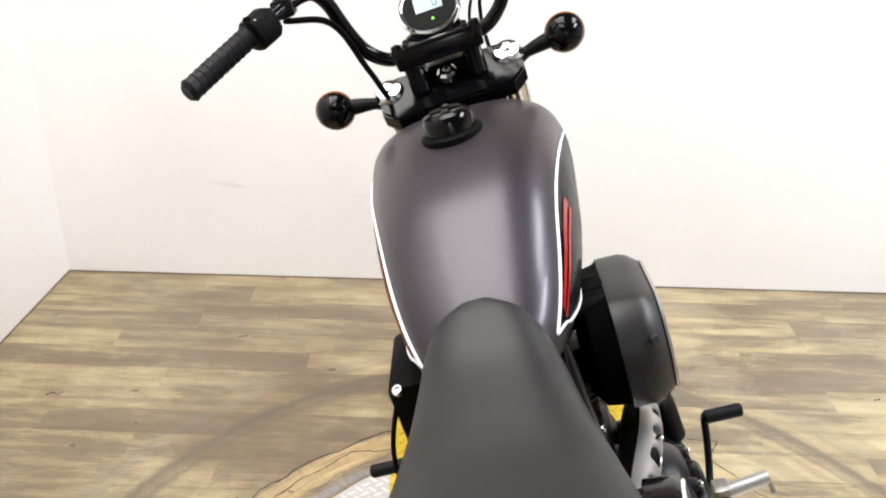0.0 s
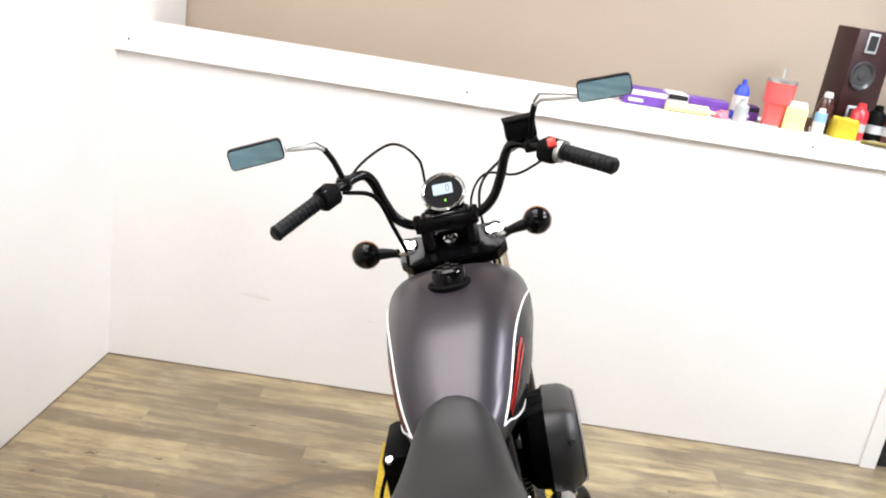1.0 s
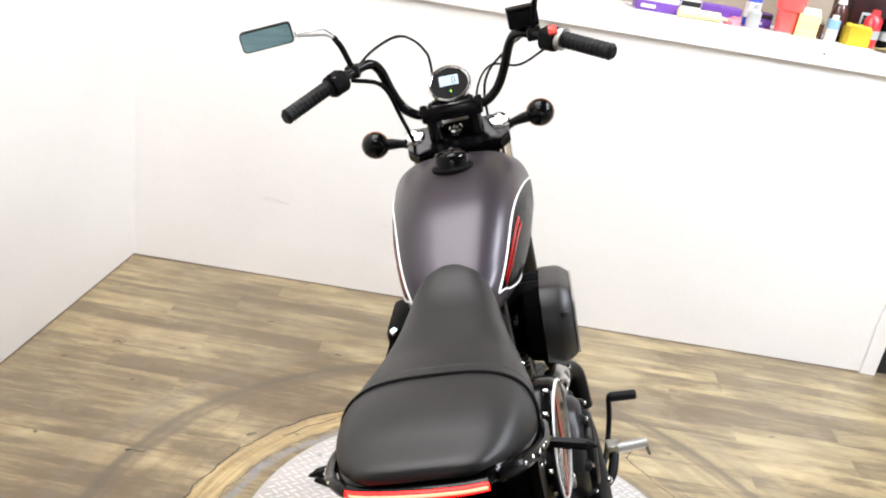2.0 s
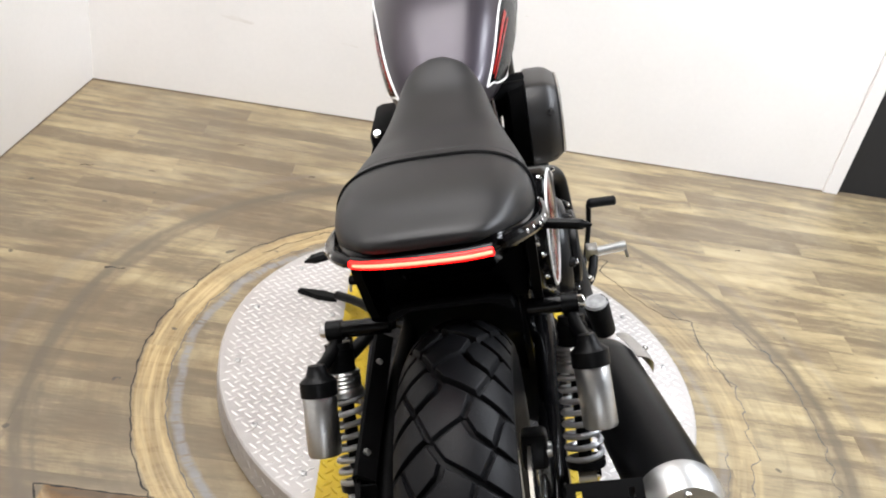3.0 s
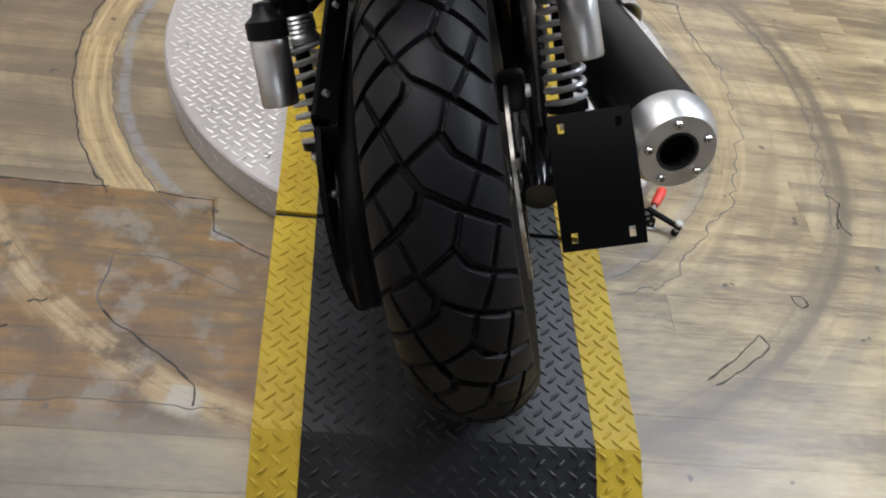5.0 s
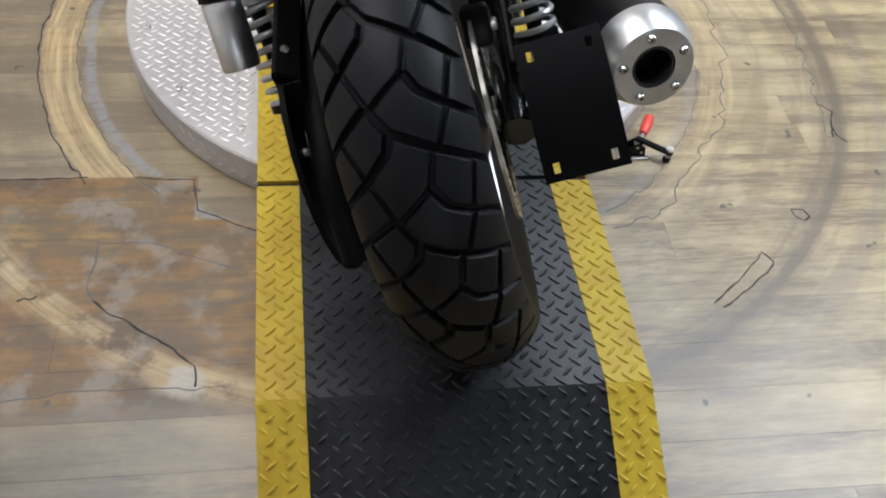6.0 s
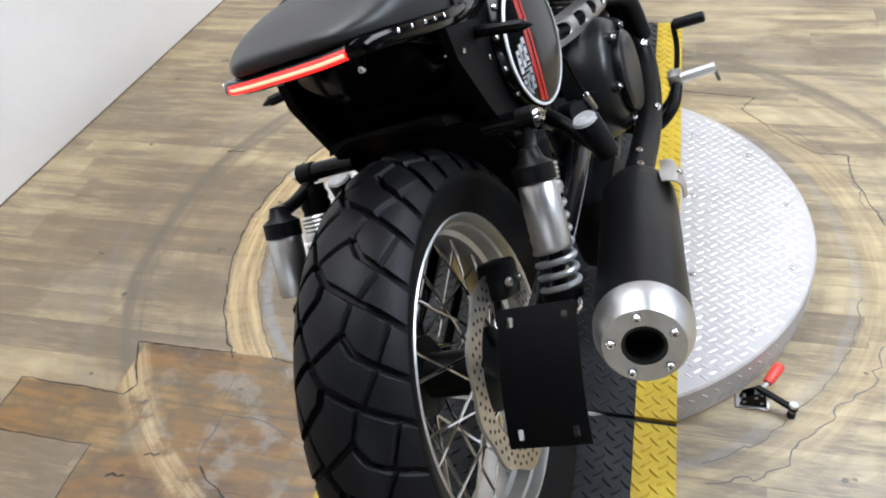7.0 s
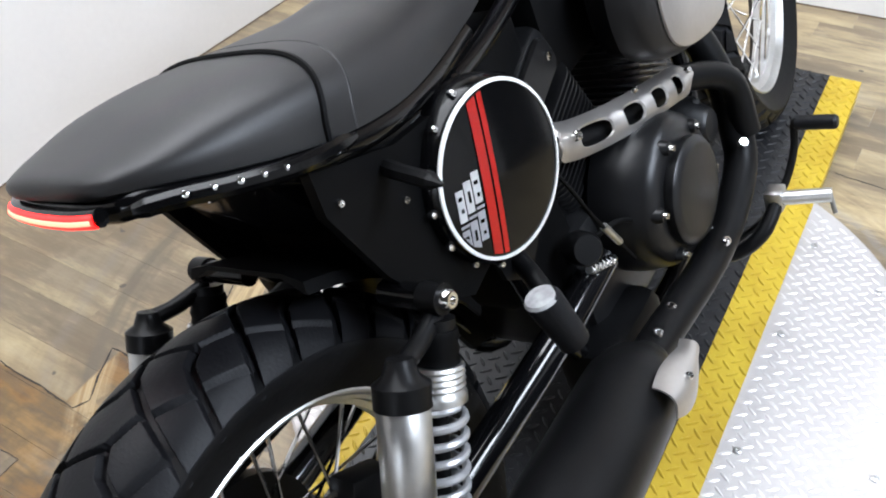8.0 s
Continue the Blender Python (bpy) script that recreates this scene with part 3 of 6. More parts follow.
# rear shocks with piggyback cans
def shock(s):
    top, low = Vector((s * 0.188 - 0.012, 0.207, 0.611)), Vector((s * 0.182 - 0.012, 0.075, 0.374))
    d = (low - top).normalized()
    sh = part("shock_absorber", rod(top + d * 0.02, top + d * 0.1, 0.021, 16), SATIN, bike, "piggyback rear shock absorber")
    part("top_eye", lathe([(0.009, -0.013), (0.0165, -0.013), (0.0165, 0.013), (0.009, 0.013)], Matrix.Translation(top) @ Matrix.Rotation(radians(90), 4, "Y"), 20, closed=True), SATIN, sh)
    part("lower_eye", lathe([(0.008, -0.014), (0.017, -0.014), (0.017, 0.014), (0.008, 0.014)], Matrix.Translation(low) @ Matrix.Rotation(radians(90), 4, "Y"), 20, closed=True), ALU, sh)
    bolt("top_bolt", top + Vector((s * 0.012, 0, 0)), (s, 0, 0), 0.011, sh, CHROME, 0.012)
    bolt("lower_bolt", low + Vector((s * 0.012, 0, 0)), (s, 0, 0), 0.012, sh, CHROME, 0.01)
    part("damper_rod", rod(top + d * 0.1, low - d * 0.012, 0.011, 12), SATIN, sh)
    m = along(top, low)
    part("preload_collar", lathe([(0.002, 0.066)] + [(0.0275 + 0.0022 * (k % 2), 0.067 + 0.0032 * k) for k in range(10)] + [(0.031, 0.0985), (0.031, 0.106), (0.002, 0.106)], m, 22), ALU, sh, "silver threaded collar")
    part("dust_boot", lathe([(0.002, 0.03)] + [(0.0225 + 0.002 * (k % 2), 0.031 + 0.007 * k) for k in range(6)] + [(0.002, 0.0665)], m, 18), MATT, sh, "ribbed black boot")
    m = along(top, low)
    turns, n = 7.5, 150
    a0, a1 = 0.108, 0.247
    pts = [m @ Vector((0.027 * math.cos(2 * math.pi * turns * k / n), 0.027 * math.sin(2 * math.pi * turns * k / n), a0 + (a1 - a0) * k / n)) for k in range(n + 1)]
    part("coil_spring", tube(pts, 0.0048, 8), SPRING, sh, "silver coil spring")
    part("spring_seat", rod(low - d * 0.024, low - d * 0.012, 0.031, 20), SATIN, sh)
    up = Vector((s * 0.206 - 0.012, 0.112, 0.596))
    axis = Vector((s * 0.004, -0.062, -0.105)).normalized()
    can = part("reservoir", lathe([(0.002, 0.0), (0.024, 0.0), (0.0262, 0.003), (0.0262, 0.0885), (0.024, 0.0925), (0.002, 0.0925)], along(up + axis * 0.026, up + axis), 28), ALU, sh, "brushed aluminium gas reservoir")
    part("reservoir_cap", lathe([(0.002, -0.022), (0.013, -0.02), (0.018, -0.004), (0.0285, 0.004), (0.0285, 0.0265), (0.002, 0.0265)], along(up, up + axis), 24), SATIN, sh)
    part("bridge", tube(smooth_path([top + d * 0.018, (top + d * 0.03 + up) / 2 + Vector((0, 0, 0.006)), up - axis * 0.01]), [0.0105] * 12 + [0.013], 10), SATIN, sh)
    return sh


for s in (-1, 1):
    shock(s)

# side plate bracket, black, with slotted holes
def pierced(xs, ys, holes, depth, m):
    """A flat plate of cells with some cells left open."""
    bm = bmesh.new()
    fs = []
    grid = {}
    for i, x in enumerate(xs):
        for j, y in enumerate(ys):
            grid[i, j] = bm.verts.new((x, y, 0))
    for i in range(len(xs) - 1):
        for j in range(len(ys) - 1):
            if (i, j) not in holes:
                fs.append(bm.faces.new((grid[i, j], grid[i + 1, j], grid[i + 1, j + 1], grid[i, j + 1])))
    r = bmesh.ops.extrude_face_region(bm, geom=fs)
    bmesh.ops.translate(bm, vec=(0, 0, depth), verts=[v for v in r["geom"] if isinstance(v, bmesh.types.BMVert)])
    bmesh.ops.transform(bm, matrix=m, verts=bm.verts)
    return bm


PLATE = Matrix.Translation((0.188, -0.1175, 0.4365)) @ Matrix(((1, 0, 0, 0), (0, 0.755, -0.655, 0), (0, 0.655, 0.755, 0), (0, 0, 0, 1)))
def bowed(bm, m, depth):
    """Bends a plate so that its middle stands back from its ends."""
    inv = m.inverted()
    for v in bm.verts:
        q = inv @ v.co
        q.z += depth * ((q.y / 0.087) ** 2 - 0.4)
        v.co = m @ q
    return bm


plate = part("number_plate_bracket", bowed(pierced([-0.053, -0.040, -0.032, 0.032, 0.040, 0.053], [-0.086, -0.076, -0.063, -0.045, -0.022, 0.0, 0.022, 0.045, 0.063, 0.076, 0.088], {(1, 1), (3, 1), (1, 8), (3, 8)}, 0.003, PLATE), PLATE, -0.012), MATT, bike, "empty black number plate bracket")
part("bracket_arm", tube([(0.13, -0.02, 0.35), (0.15, -0.07, 0.40), (0.17, -0.1, 0.425)], 0.008, 8), SATIN, plate)

# engine
eng = part("engine", boxed((-0.12, 0.52, 0.2), (0.12, 0.98, 0.43), 0.03), ENGINE, bike, "black V-twin engine")


def clutch_cover():
    m = Matrix.Translation((0.11, 0.715, 0.382)) @ Matrix.Rotation(radians(90), 4, "Y")
    q = part("engine_side_cover", lathe([(0.126, 0.0), (0.125, 0.03), (0.121, 0.05), (0.112, 0.078), (0.102, 0.09), (0.088, 0.094), (0.001, 0.095)][::-1], m, 48), ENGINE, eng, "round black engine cover")
    part("cover_ring", lathe([(0.078, 0.094), (0.08, 0.097), (0.08, 0.108), (0.075, 0.113), (0.066, 0.1145), (0.001, 0.116)][::-1], m, 48), ENGINE, q, "raised round lid")
    for k in range(6):
        a = 2 * math.pi * k / 6 + 0.3
        lugp = m @ Vector((0.094 * math.cos(a), 0.094 * math.sin(a), 0.088))
        part("bolt_boss", lathe([(0.001, 0.012), (0.009, 0.012), (0.012, 0.004), (0.013, -0.02), (0.001, -0.02)], along(lugp, lugp + Vector((1, 0, 0))), 14), ENGINE, q)
        bolt("cover_bolt", lugp + Vector((0.012, 0, 0)), (1, 0, 0), 0.0052, q, CHROME)
    # a scooped recess edge along the upper rear of the cover
    part("cover_rib", tube(smooth_path([m @ Vector((0.1 * math.cos(t), 0.1 * math.sin(t), 0.076 - 0.012 * k)) for k, t in enumerate((2.0, 2.3, 2.6, 2.9))]), 0.006, 8), ENGINE, q)
    m2 = Matrix.Translation((0.12, 0.875, 0.392)) @ Matrix.Rotation(radians(90), 4, "Y")
    cap_ = part("oil_cap", lathe([(0.05, 0.0), (0.047, 0.036), (0.036, 0.05), (0.03, 0.064), (0.025, 0.069), (0.001, 0.07)][::-1], m2, 28), ENGINE, q, "small round black cover")
    for k in range(3):
        a = 2 * math.pi * k / 3 + 0.8
        bolt("cap_screw", m2 @ Vector((0.04 * math.cos(a), 0.04 * math.sin(a), 0.046)), (1, 0, 0), 0.004, cap_, STEEL)


clutch_cover()
m = Matrix.Translation((-0.12, 0.76, 0.345)) @ Matrix.Rotation(radians(-90), 4, "Y")
part("generator_cover", lathe([(0.13, 0.0), (0.125, 0.03), (0.1, 0.05), (0.001, 0.056)][::-1], m, 40), ENGINE, eng, "round black generator cover")


def cylinder(y0, z0, tilt):
    m = Matrix.Translation((0, y0, z0)) @ Matrix.Rotation(radians(tilt), 4, "X")
    cyl = part("cylinder", lathe([(0.075, 0), (0.075, 0.2), (0.001, 0.2)], m, 28), ENGINE, eng, "finned black cylinder")
    fin = slab(rounded(0.206, 0.172, 0.03), 0.0032, Matrix())
    fin_me = bpy.data.meshes.new("fin")
    fin.to_mesh(fin_me)
    fin.free()
    fin_me.materials.append(ENGINE)
    for k in range(17):
        f_ = new("fin", fin_me)
        f_.parent = cyl
        f_.matrix_basis = m @ Matrix.Translation((0, 0, 0.016 + k * 0.0102))
    rc_ = part("rocker_cover", boxed((-0.095, -0.085, 0.195), (0.095, 0.085, 0.27), 0.02, m), ENGINE, cyl)
    part("rocker_panel", slab(rounded(0.13, 0.055, 0.012), 0.008, m @ Matrix.Translation((0.0935, 0, 0.235)) @ Matrix.Rotation(radians(90), 4, "Y") @ Matrix.Rotation(radians(90), 4, "Z"), bevel=0.002), ENGINE, rc_)
    for du in (-0.05, 0.05):
        bolt("rocker_bolt", m @ Vector((0.101, du, 0.235)), m.to_3x3() @ Vector((1, 0, 0)), 0.006, rc_, CHROME)
    return cyl


cylinder(0.68, 0.42, 24)
cylinder(0.86, 0.42, -24)

# frame
frame_part = part("frame", tube(smooth_path([(0, 1.12, 0.9), (0.05, 1.0, 0.86), (0.07, 0.75, 0.78), (0.09, 0.55, 0.735), (0.11, 0.35, 0.735), (0.112, 0.22, 0.76), (0.085, 0.12, 0.82)]), 0.014, 10), BLACK, bike, "gloss black steel frame")
for nm, pts in (("frame_tube", [(0, 1.12, 0.9), (-0.05, 1.0, 0.86), (-0.07, 0.75, 0.78), (-0.09, 0.55, 0.735), (-0.11, 0.35, 0.735), (-0.112, 0.22, 0.76), (-0.085, 0.12, 0.82)]),
                ("down_tube", [(0.02, 1.13, 0.86), (0.06, 1.07, 0.6), (0.1, 1.0, 0.25), (0.11, 0.85, 0.17), (0.11, 0.55, 0.18), (0.1, 0.45, 0.35), (0.1, 0.4, 0.6), (0.1, 0.44, 0.74)]),
                ("down_tube", [(-0.02, 1.13, 0.86), (-0.06, 1.07, 0.6), (-0.1, 1.0, 0.25), (-0.11, 0.85, 0.17), (-0.11, 0.55, 0.18), (-0.1, 0.45, 0.35), (-0.1, 0.4, 0.6), (-0.1, 0.44, 0.74)])):
    part(nm, tube(smooth_path(pts), 0.015, 10), BLACK, frame_part)
for s in (-1, 1):
    part("subframe_gusset", slab([(0.17, 0.785), (0.28, 0.745), (0.44, 0.73), (0.42, 0.56), (0.3, 0.53), (0.24, 0.57), (0.2, 0.64), (0.165, 0.74)], 0.014, Matrix(((0, 0, 1, s * 0.13 - 0.007), (1, 0, 0, 0), (0, 1, 0, 0), (0, 0, 0, 1)))), MATT, frame_part)
    for y, z in ((0.185, 0.742), (0.262, 0.69)):
        bolt("gusset_bolt", (s * 0.138, y, z), (s, 0, 0), 0.0042, frame_part, CHROME, 0.004)
    part("shock_stub", rod((s * 0.11, 0.207, 0.611), (s * 0.176 - 0.012, 0.207, 0.611), 0.014, 14), BLACK, frame_part)
for s in (-1, 1):
    part("pivot_plate", slab([(0.42, 0.46), (0.46, 0.52), (0.54, 0.52), (0.58, 0.3), (0.53, 0.22), (0.47, 0.24), (0.44, 0.33)], 0.012, Matrix(((0, 0, 1, s * 0.095 - 0.006), (1, 0, 0, 0), (0, 1, 0, 0), (0, 0, 0, 1)))), MATT, frame_part)
part("frame_core", boxed((-0.085, 0.42, 0.38), (0.085, 0.62, 0.74), 0.02), MATT, frame_part)
part("battery_box", boxed((-0.118, 0.25, 0.6), (0.118, 0.43, 0.725), 0.01), MATT, frame_part)
# inner mudguard over the rear wheel
fend = []
for k in range(9):
    a = radians(22 + 6 * k)
    r = 0.375
    yy, zz = r * math.sin(a), AXLE + r * math.cos(a)
    fend.append([(x, yy * q, AXLE + (zz - AXLE) * q) for x, q in ((-0.095, 0.95), (-0.09, 0.985), (-0.06, 1.0), (0.06, 1.0), (0.09, 0.985), (0.095, 0.95), (0.09, 0.95), (0.06, 0.985), (-0.06, 0.985), (-0.09, 0.95))])
part("inner_mudguard", rings(bmesh.new(), fend), MATT, bike, "matt black inner mudguard")
part("tail_underside", rings(bmesh.new(), [[(x * w, y, z0 + (z1 - z0) * t) for x, t in ((-1, 1), (-0.95, 0.3), (-0.6, 0), (0.6, 0), (0.95, 0.3), (1, 1))] for y, w, z0, z1 in ((0.03, 0.075, 0.845, 0.855), (0.1, 0.09, 0.825, 0.842), (0.14, 0.095, 0.80, 0.83), (0.16, 0.097, 0.75, 0.815), (0.185, 0.1, 0.70, 0.81), (0.24, 0.11, 0.67, 0.79), (0.42, 0.12, 0.69, 0.76))]), BLACK, bike, "black tail panel above the wheel")
for x, y, z in ((0.015, 0.158, 0.775),):
    bolt("tail_bolt", (x, y - 0.012, z), (0, -1, 0.3), 0.006, bike, CHROME)
for s in (-1, 1):
    bolt("mudguard_bolt", (s * 0.105, 0.205, 0.735), (s, -0.2, 0), 0.005, bike, CHROME)


# fuel tank: half width, top and bottom along its length
def lerp(table_, y):
    """Smooth values between the rows of a table."""
    n = len(table_)
    for i in range(n - 1):
        a, b = table_[i], table_[i + 1]
        if y <= b[0]:
            t = min(1.0, max(0.0, (y - a[0]) / (b[0] - a[0])))
            out = []
            for k in range(1, len(a)):
                h = b[0] - a[0]
                p, q = table_[max(0, i - 1)], table_[min(n - 1, i + 2)]
                ma = (b[k] - p[k]) / (b[0] - p[0]) * h
                mb = (q[k] - a[k]) / (q[0] - a[0]) * h
                out.append((2 * t ** 3 - 3 * t * t + 1) * a[k] + (t ** 3 - 2 * t * t + t) * ma + (3 * t * t - 2 * t ** 3) * b[k] + (t ** 3 - t * t) * mb)
            return out
    return list(table_[-1][1:])


TANK_ROWS = [(0.58, 0.055, 0.83, 0.775), (0.62, 0.082, 0.862, 0.767), (0.66, 0.1, 0.89, 0.76), (0.72, 0.118, 0.921, 0.752), (0.8, 0.134, 0.95, 0.75), (0.9, 0.148, 0.97, 0.752), (1.0, 0.156, 0.976, 0.76), (1.07, 0.161, 0.97, 0.775), (1.11, 0.155, 0.956, 0.79), (1.132, 0.136, 0.938, 0.81), (1.144, 0.095, 0.917, 0.835), (1.149, 0.045, 0.9, 0.86)]


def tank_point(y, a, out=0.0):
    """a: 0 at the top, 90 at the side, 180 beneath."""
    w, top, low = lerp(TANK_ROWS, y)
    mid = low + (top - low) * 0.42
    c, sn = math.cos(radians(a)), math.sin(radians(a))
    e = 0.66
    x = (w + out) * math.copysign(abs(sn) ** e, sn)
    z = mid + ((top - mid) + out) * abs(c) ** 0.8 if c >= 0 else mid - ((mid - low) + out) * abs(c) ** 0.6
    return Vector((x, y, z))


loops = []
ys = [0.58 + 0.5 * k / 30 for k in range(31)] + [1.09, 1.1, 1.11, 1.12, 1.128, 1.135, 1.14, 1.144, 1.147, 1.149]
for y in ys:
    loops.append([tank_point(y, 360 * k / 48) for k in range(48)])
tank = part("fuel_tank", rings(bmesh.new(), loops), TANK, bike, "purple-grey metallic fuel tank")
cap = part("fuel_cap", lathe([(0.036, -0.02), (0.0375, 0.008), (0.034, 0.016), (0.026, 0.02), (0.022, 0.0185), (0.001, 0.019)][::-1], Matrix.Translation((0, 0.957, 0.99)) @ Matrix.Rotation(radians(-4), 4, "X"), 36), BLACK, tank, "gloss black fuel cap")
part("cap_collar", lathe([(0.046, -0.018), (0.046, -0.007), (0.038, -0.003), (0.038, -0.018)], Matrix.Translation((0, 0.957, 0.984)) @ Matrix.Rotation(radians(-4), 4, "X"), 40, closed=True), MATT, cap)
part("cap_tab", boxed((-0.006, -0.02, 0.018), (0.006, 0.02, 0.023), 0.002, Matrix.Translation((0, 0.957, 0.99))), BLACK, cap)


def upper_line(y):
    """Angle on the tank of the upper pinline; the lower one meets it at the rear."""
    t = (y - 0.62) / (1.12 - 0.62)
    return 84 - 26 * math.sin(math.pi * min(1.0, max(0.0, t)) ** 0.7)


def lower_line(y):
    t = (y - 0.62) / (1.12 - 0.62)
    return 84 + 56 * min(1.0, max(0.0, t) * 2.0)


def tank_patch(s, fa, fb, y0, y1, out, mat, name, label=""):
    bm = bmesh.new()
    n, k = 26, 8
    g = [[bm.verts.new(tank_point(y0 + (y1 - y0) * i / n, s * (fa(y0 + (y1 - y0) * i / n) + (fb(y0 + (y1 - y0) * i / n) - fa(y0 + (y1 - y0) * i / n)) * j / k), out)) for j in range(k + 1)] for i in range(n + 1)]
    for i in range(n):
        for j in range(k):
            bm.faces.new((g[i][j], g[i + 1][j], g[i + 1][j + 1], g[i][j + 1]))
    r = bmesh.ops.solidify(bm, geom=bm.faces[:], thickness=0.0006)
    return part(name, bm, mat, tank, label)


for s in (-1, 1):
    tank_patch(s, lambda y: upper_line(y) + 1.5, lower_line, 0.63, 1.115, 0.0012, BLACK, "side_panel", "gloss black panel on the tank side")
    for a0, a1 in ((5, 10), (12.5, 15.5)):
        tank_patch(s, lambda y: upper_line(y) + a0 + 20 * (y - 0.62), lambda y: upper_line(y) + a1 + 20 * (y - 0.62), 0.65, 0.82, 0.0022, RED, "red_stripe", "red stripe on the tank side")
    ring = [tank_point(y, s * upper_line(y), 0.002) for y in [0.62 + 0.5 * k / 40 for k in range(41)]]
    ring += [tank_point(y, s * lower_line(y), 0.002) for y in [0.62 + 0.5 * (40 - k) / 40 for k in range(41)]]
    part("pinline", tube(ring, 0.0021, 6, closed=True), WHITE, tank, "white pinline round the side panel")

# seat
SEAT = [(0.015, 0.04, 0.872, 0.868), (0.02, 0.07, 0.879, 0.865), (0.035, 0.0883, 0.882, 0.86), (0.065, 0.1102, 0.883, 0.85), (0.11, 0.1283, 0.887, 0.832), (0.16, 0.1396, 0.885, 0.813), (0.21, 0.1444, 0.879, 0.797), (0.27, 0.1425, 0.868, 0.782), (0.33, 0.1348, 0.859, 0.772), (0.4, 0.121, 0.849, 0.768), (0.48, 0.102, 0.852, 0.768), (0.55, 0.089, 0.86, 0.775), (0.595, 0.077, 0.873, 0.79), (0.622, 0.058, 0.88, 0.82), (0.634, 0.025, 0.882, 0.86)]



def seat_loop(y, out=0.0):
    w, top, low = lerp(SEAT, y)
    pts = []
    for k in range(33):
        a = -90 + 180 * k / 32
        sn, c = math.sin(radians(a)), math.cos(radians(a))
        pts.append(Vector(((w + out) * math.copysign(abs(sn) ** 0.62, sn), y, low + (top - low + out) * abs(c) ** 0.62)))
    pts += [Vector((w * q, y, low - 0.004)) for q in (0.9, 0.45, 0, -0.45, -0.9)]
    return pts


ys = [0.015, 0.0175, 0.02, 0.027, 0.035, 0.05] + [0.065 + 0.02 * k for k in range(27)] + [0.605, 0.615, 0.622, 0.628, 0.632, 0.634]
seat = part("seat", rings(bmesh.new(), [seat_loop(y) for y in ys]), VINYL, bike, "smooth black vinyl seat")
part("seat_seam", tube([seat_loop(0.25 - 0.048 * (abs(k - 16) / 16) ** 2, 0.0012)[k] for k in range(33)], 0.0032, 6), MATT, seat, "raised cross seam")
part("seat_piping", tube([seat_loop(0.288 - 0.048 * (abs(k - 16) / 16) ** 2, -0.0022)[k] for k in range(33)], 0.003, 8), VINYL, seat)

# glossy tail hoop below the seat edge, with the light strip let into it
def hoop(out, dz):
    run = []
    for y in (0.5, 0.42, 0.36, 0.3, 0.24, 0.18, 0.12, 0.08, 0.055, 0.042):
        w, top, low = lerp(SEAT, y)
        run.append(Vector((w + out, y, low + dz)))
    run += [Vector((0.07, 0.034, 0.858 + dz)), Vector((0.03, 0.028, 0.86 + dz))]
    return run + [Vector((-p.x, p.y, p.z)) for p in run[::-1]]


tail = part("tail_hoop", tube(smooth_path(hoop(-0.01, -0.012), 4), 0.0135, 10), BLACK, bike, "gloss black tail hoop")
strip = smooth_path([(-0.097, 0.03, 0.846), (-0.08, 0.021, 0.848), (-0.05, 0.013, 0.85), (0, 0.006, 0.852), (0.05, 0.004, 0.853), (0.08, 0.006, 0.854), (0.085, 0.007, 0.854)], 5)
light = part("tail_light", tube([p + Vector((0, 0.004, 0)) for p in strip], 0.0085, 10), BLACK, bike, "slim red LED tail light, lit")
part("led_strip", tube(strip, 0.0068, 8), LED, light, "glowing red strip")
part("led_core", tube([p + Vector((0, -0.0056, 0.0012)) for p in strip[1:-1]], 0.0023, 8), LEDCORE, light, "white-hot middle of the strip")
for s in (-1, 1):
    ts = part("turn_strip", tube(smooth_path([(s * 0.098, 0.03, 0.846), (s * 0.122, 0.06, 0.839), (s * 0.139, 0.1, 0.824), (s * 0.151, 0.16, 0.803), (s * 0.148, 0.23, 0.787)], 4), [0.006] + [0.0085] * 15 + [0.004], 8), BLACK, light, "dark turn signal strip, unlit")
    for k in range(5):
        q = Vector((s * (0.1285, 0.137, 0.1455, 0.1495, 0.1535)[k], 0.06 + 0.02 * k, 0.842 - 0.0073 * k))
        part("led_dot", lathe([(0.0008, -0.001), (0.003, -0.001), (0.003, 0.002), (0.0008, 0.003)], along(q, q + Vector((s * 0.8, -0.5, 0.4))), 8), CHROME, ts)

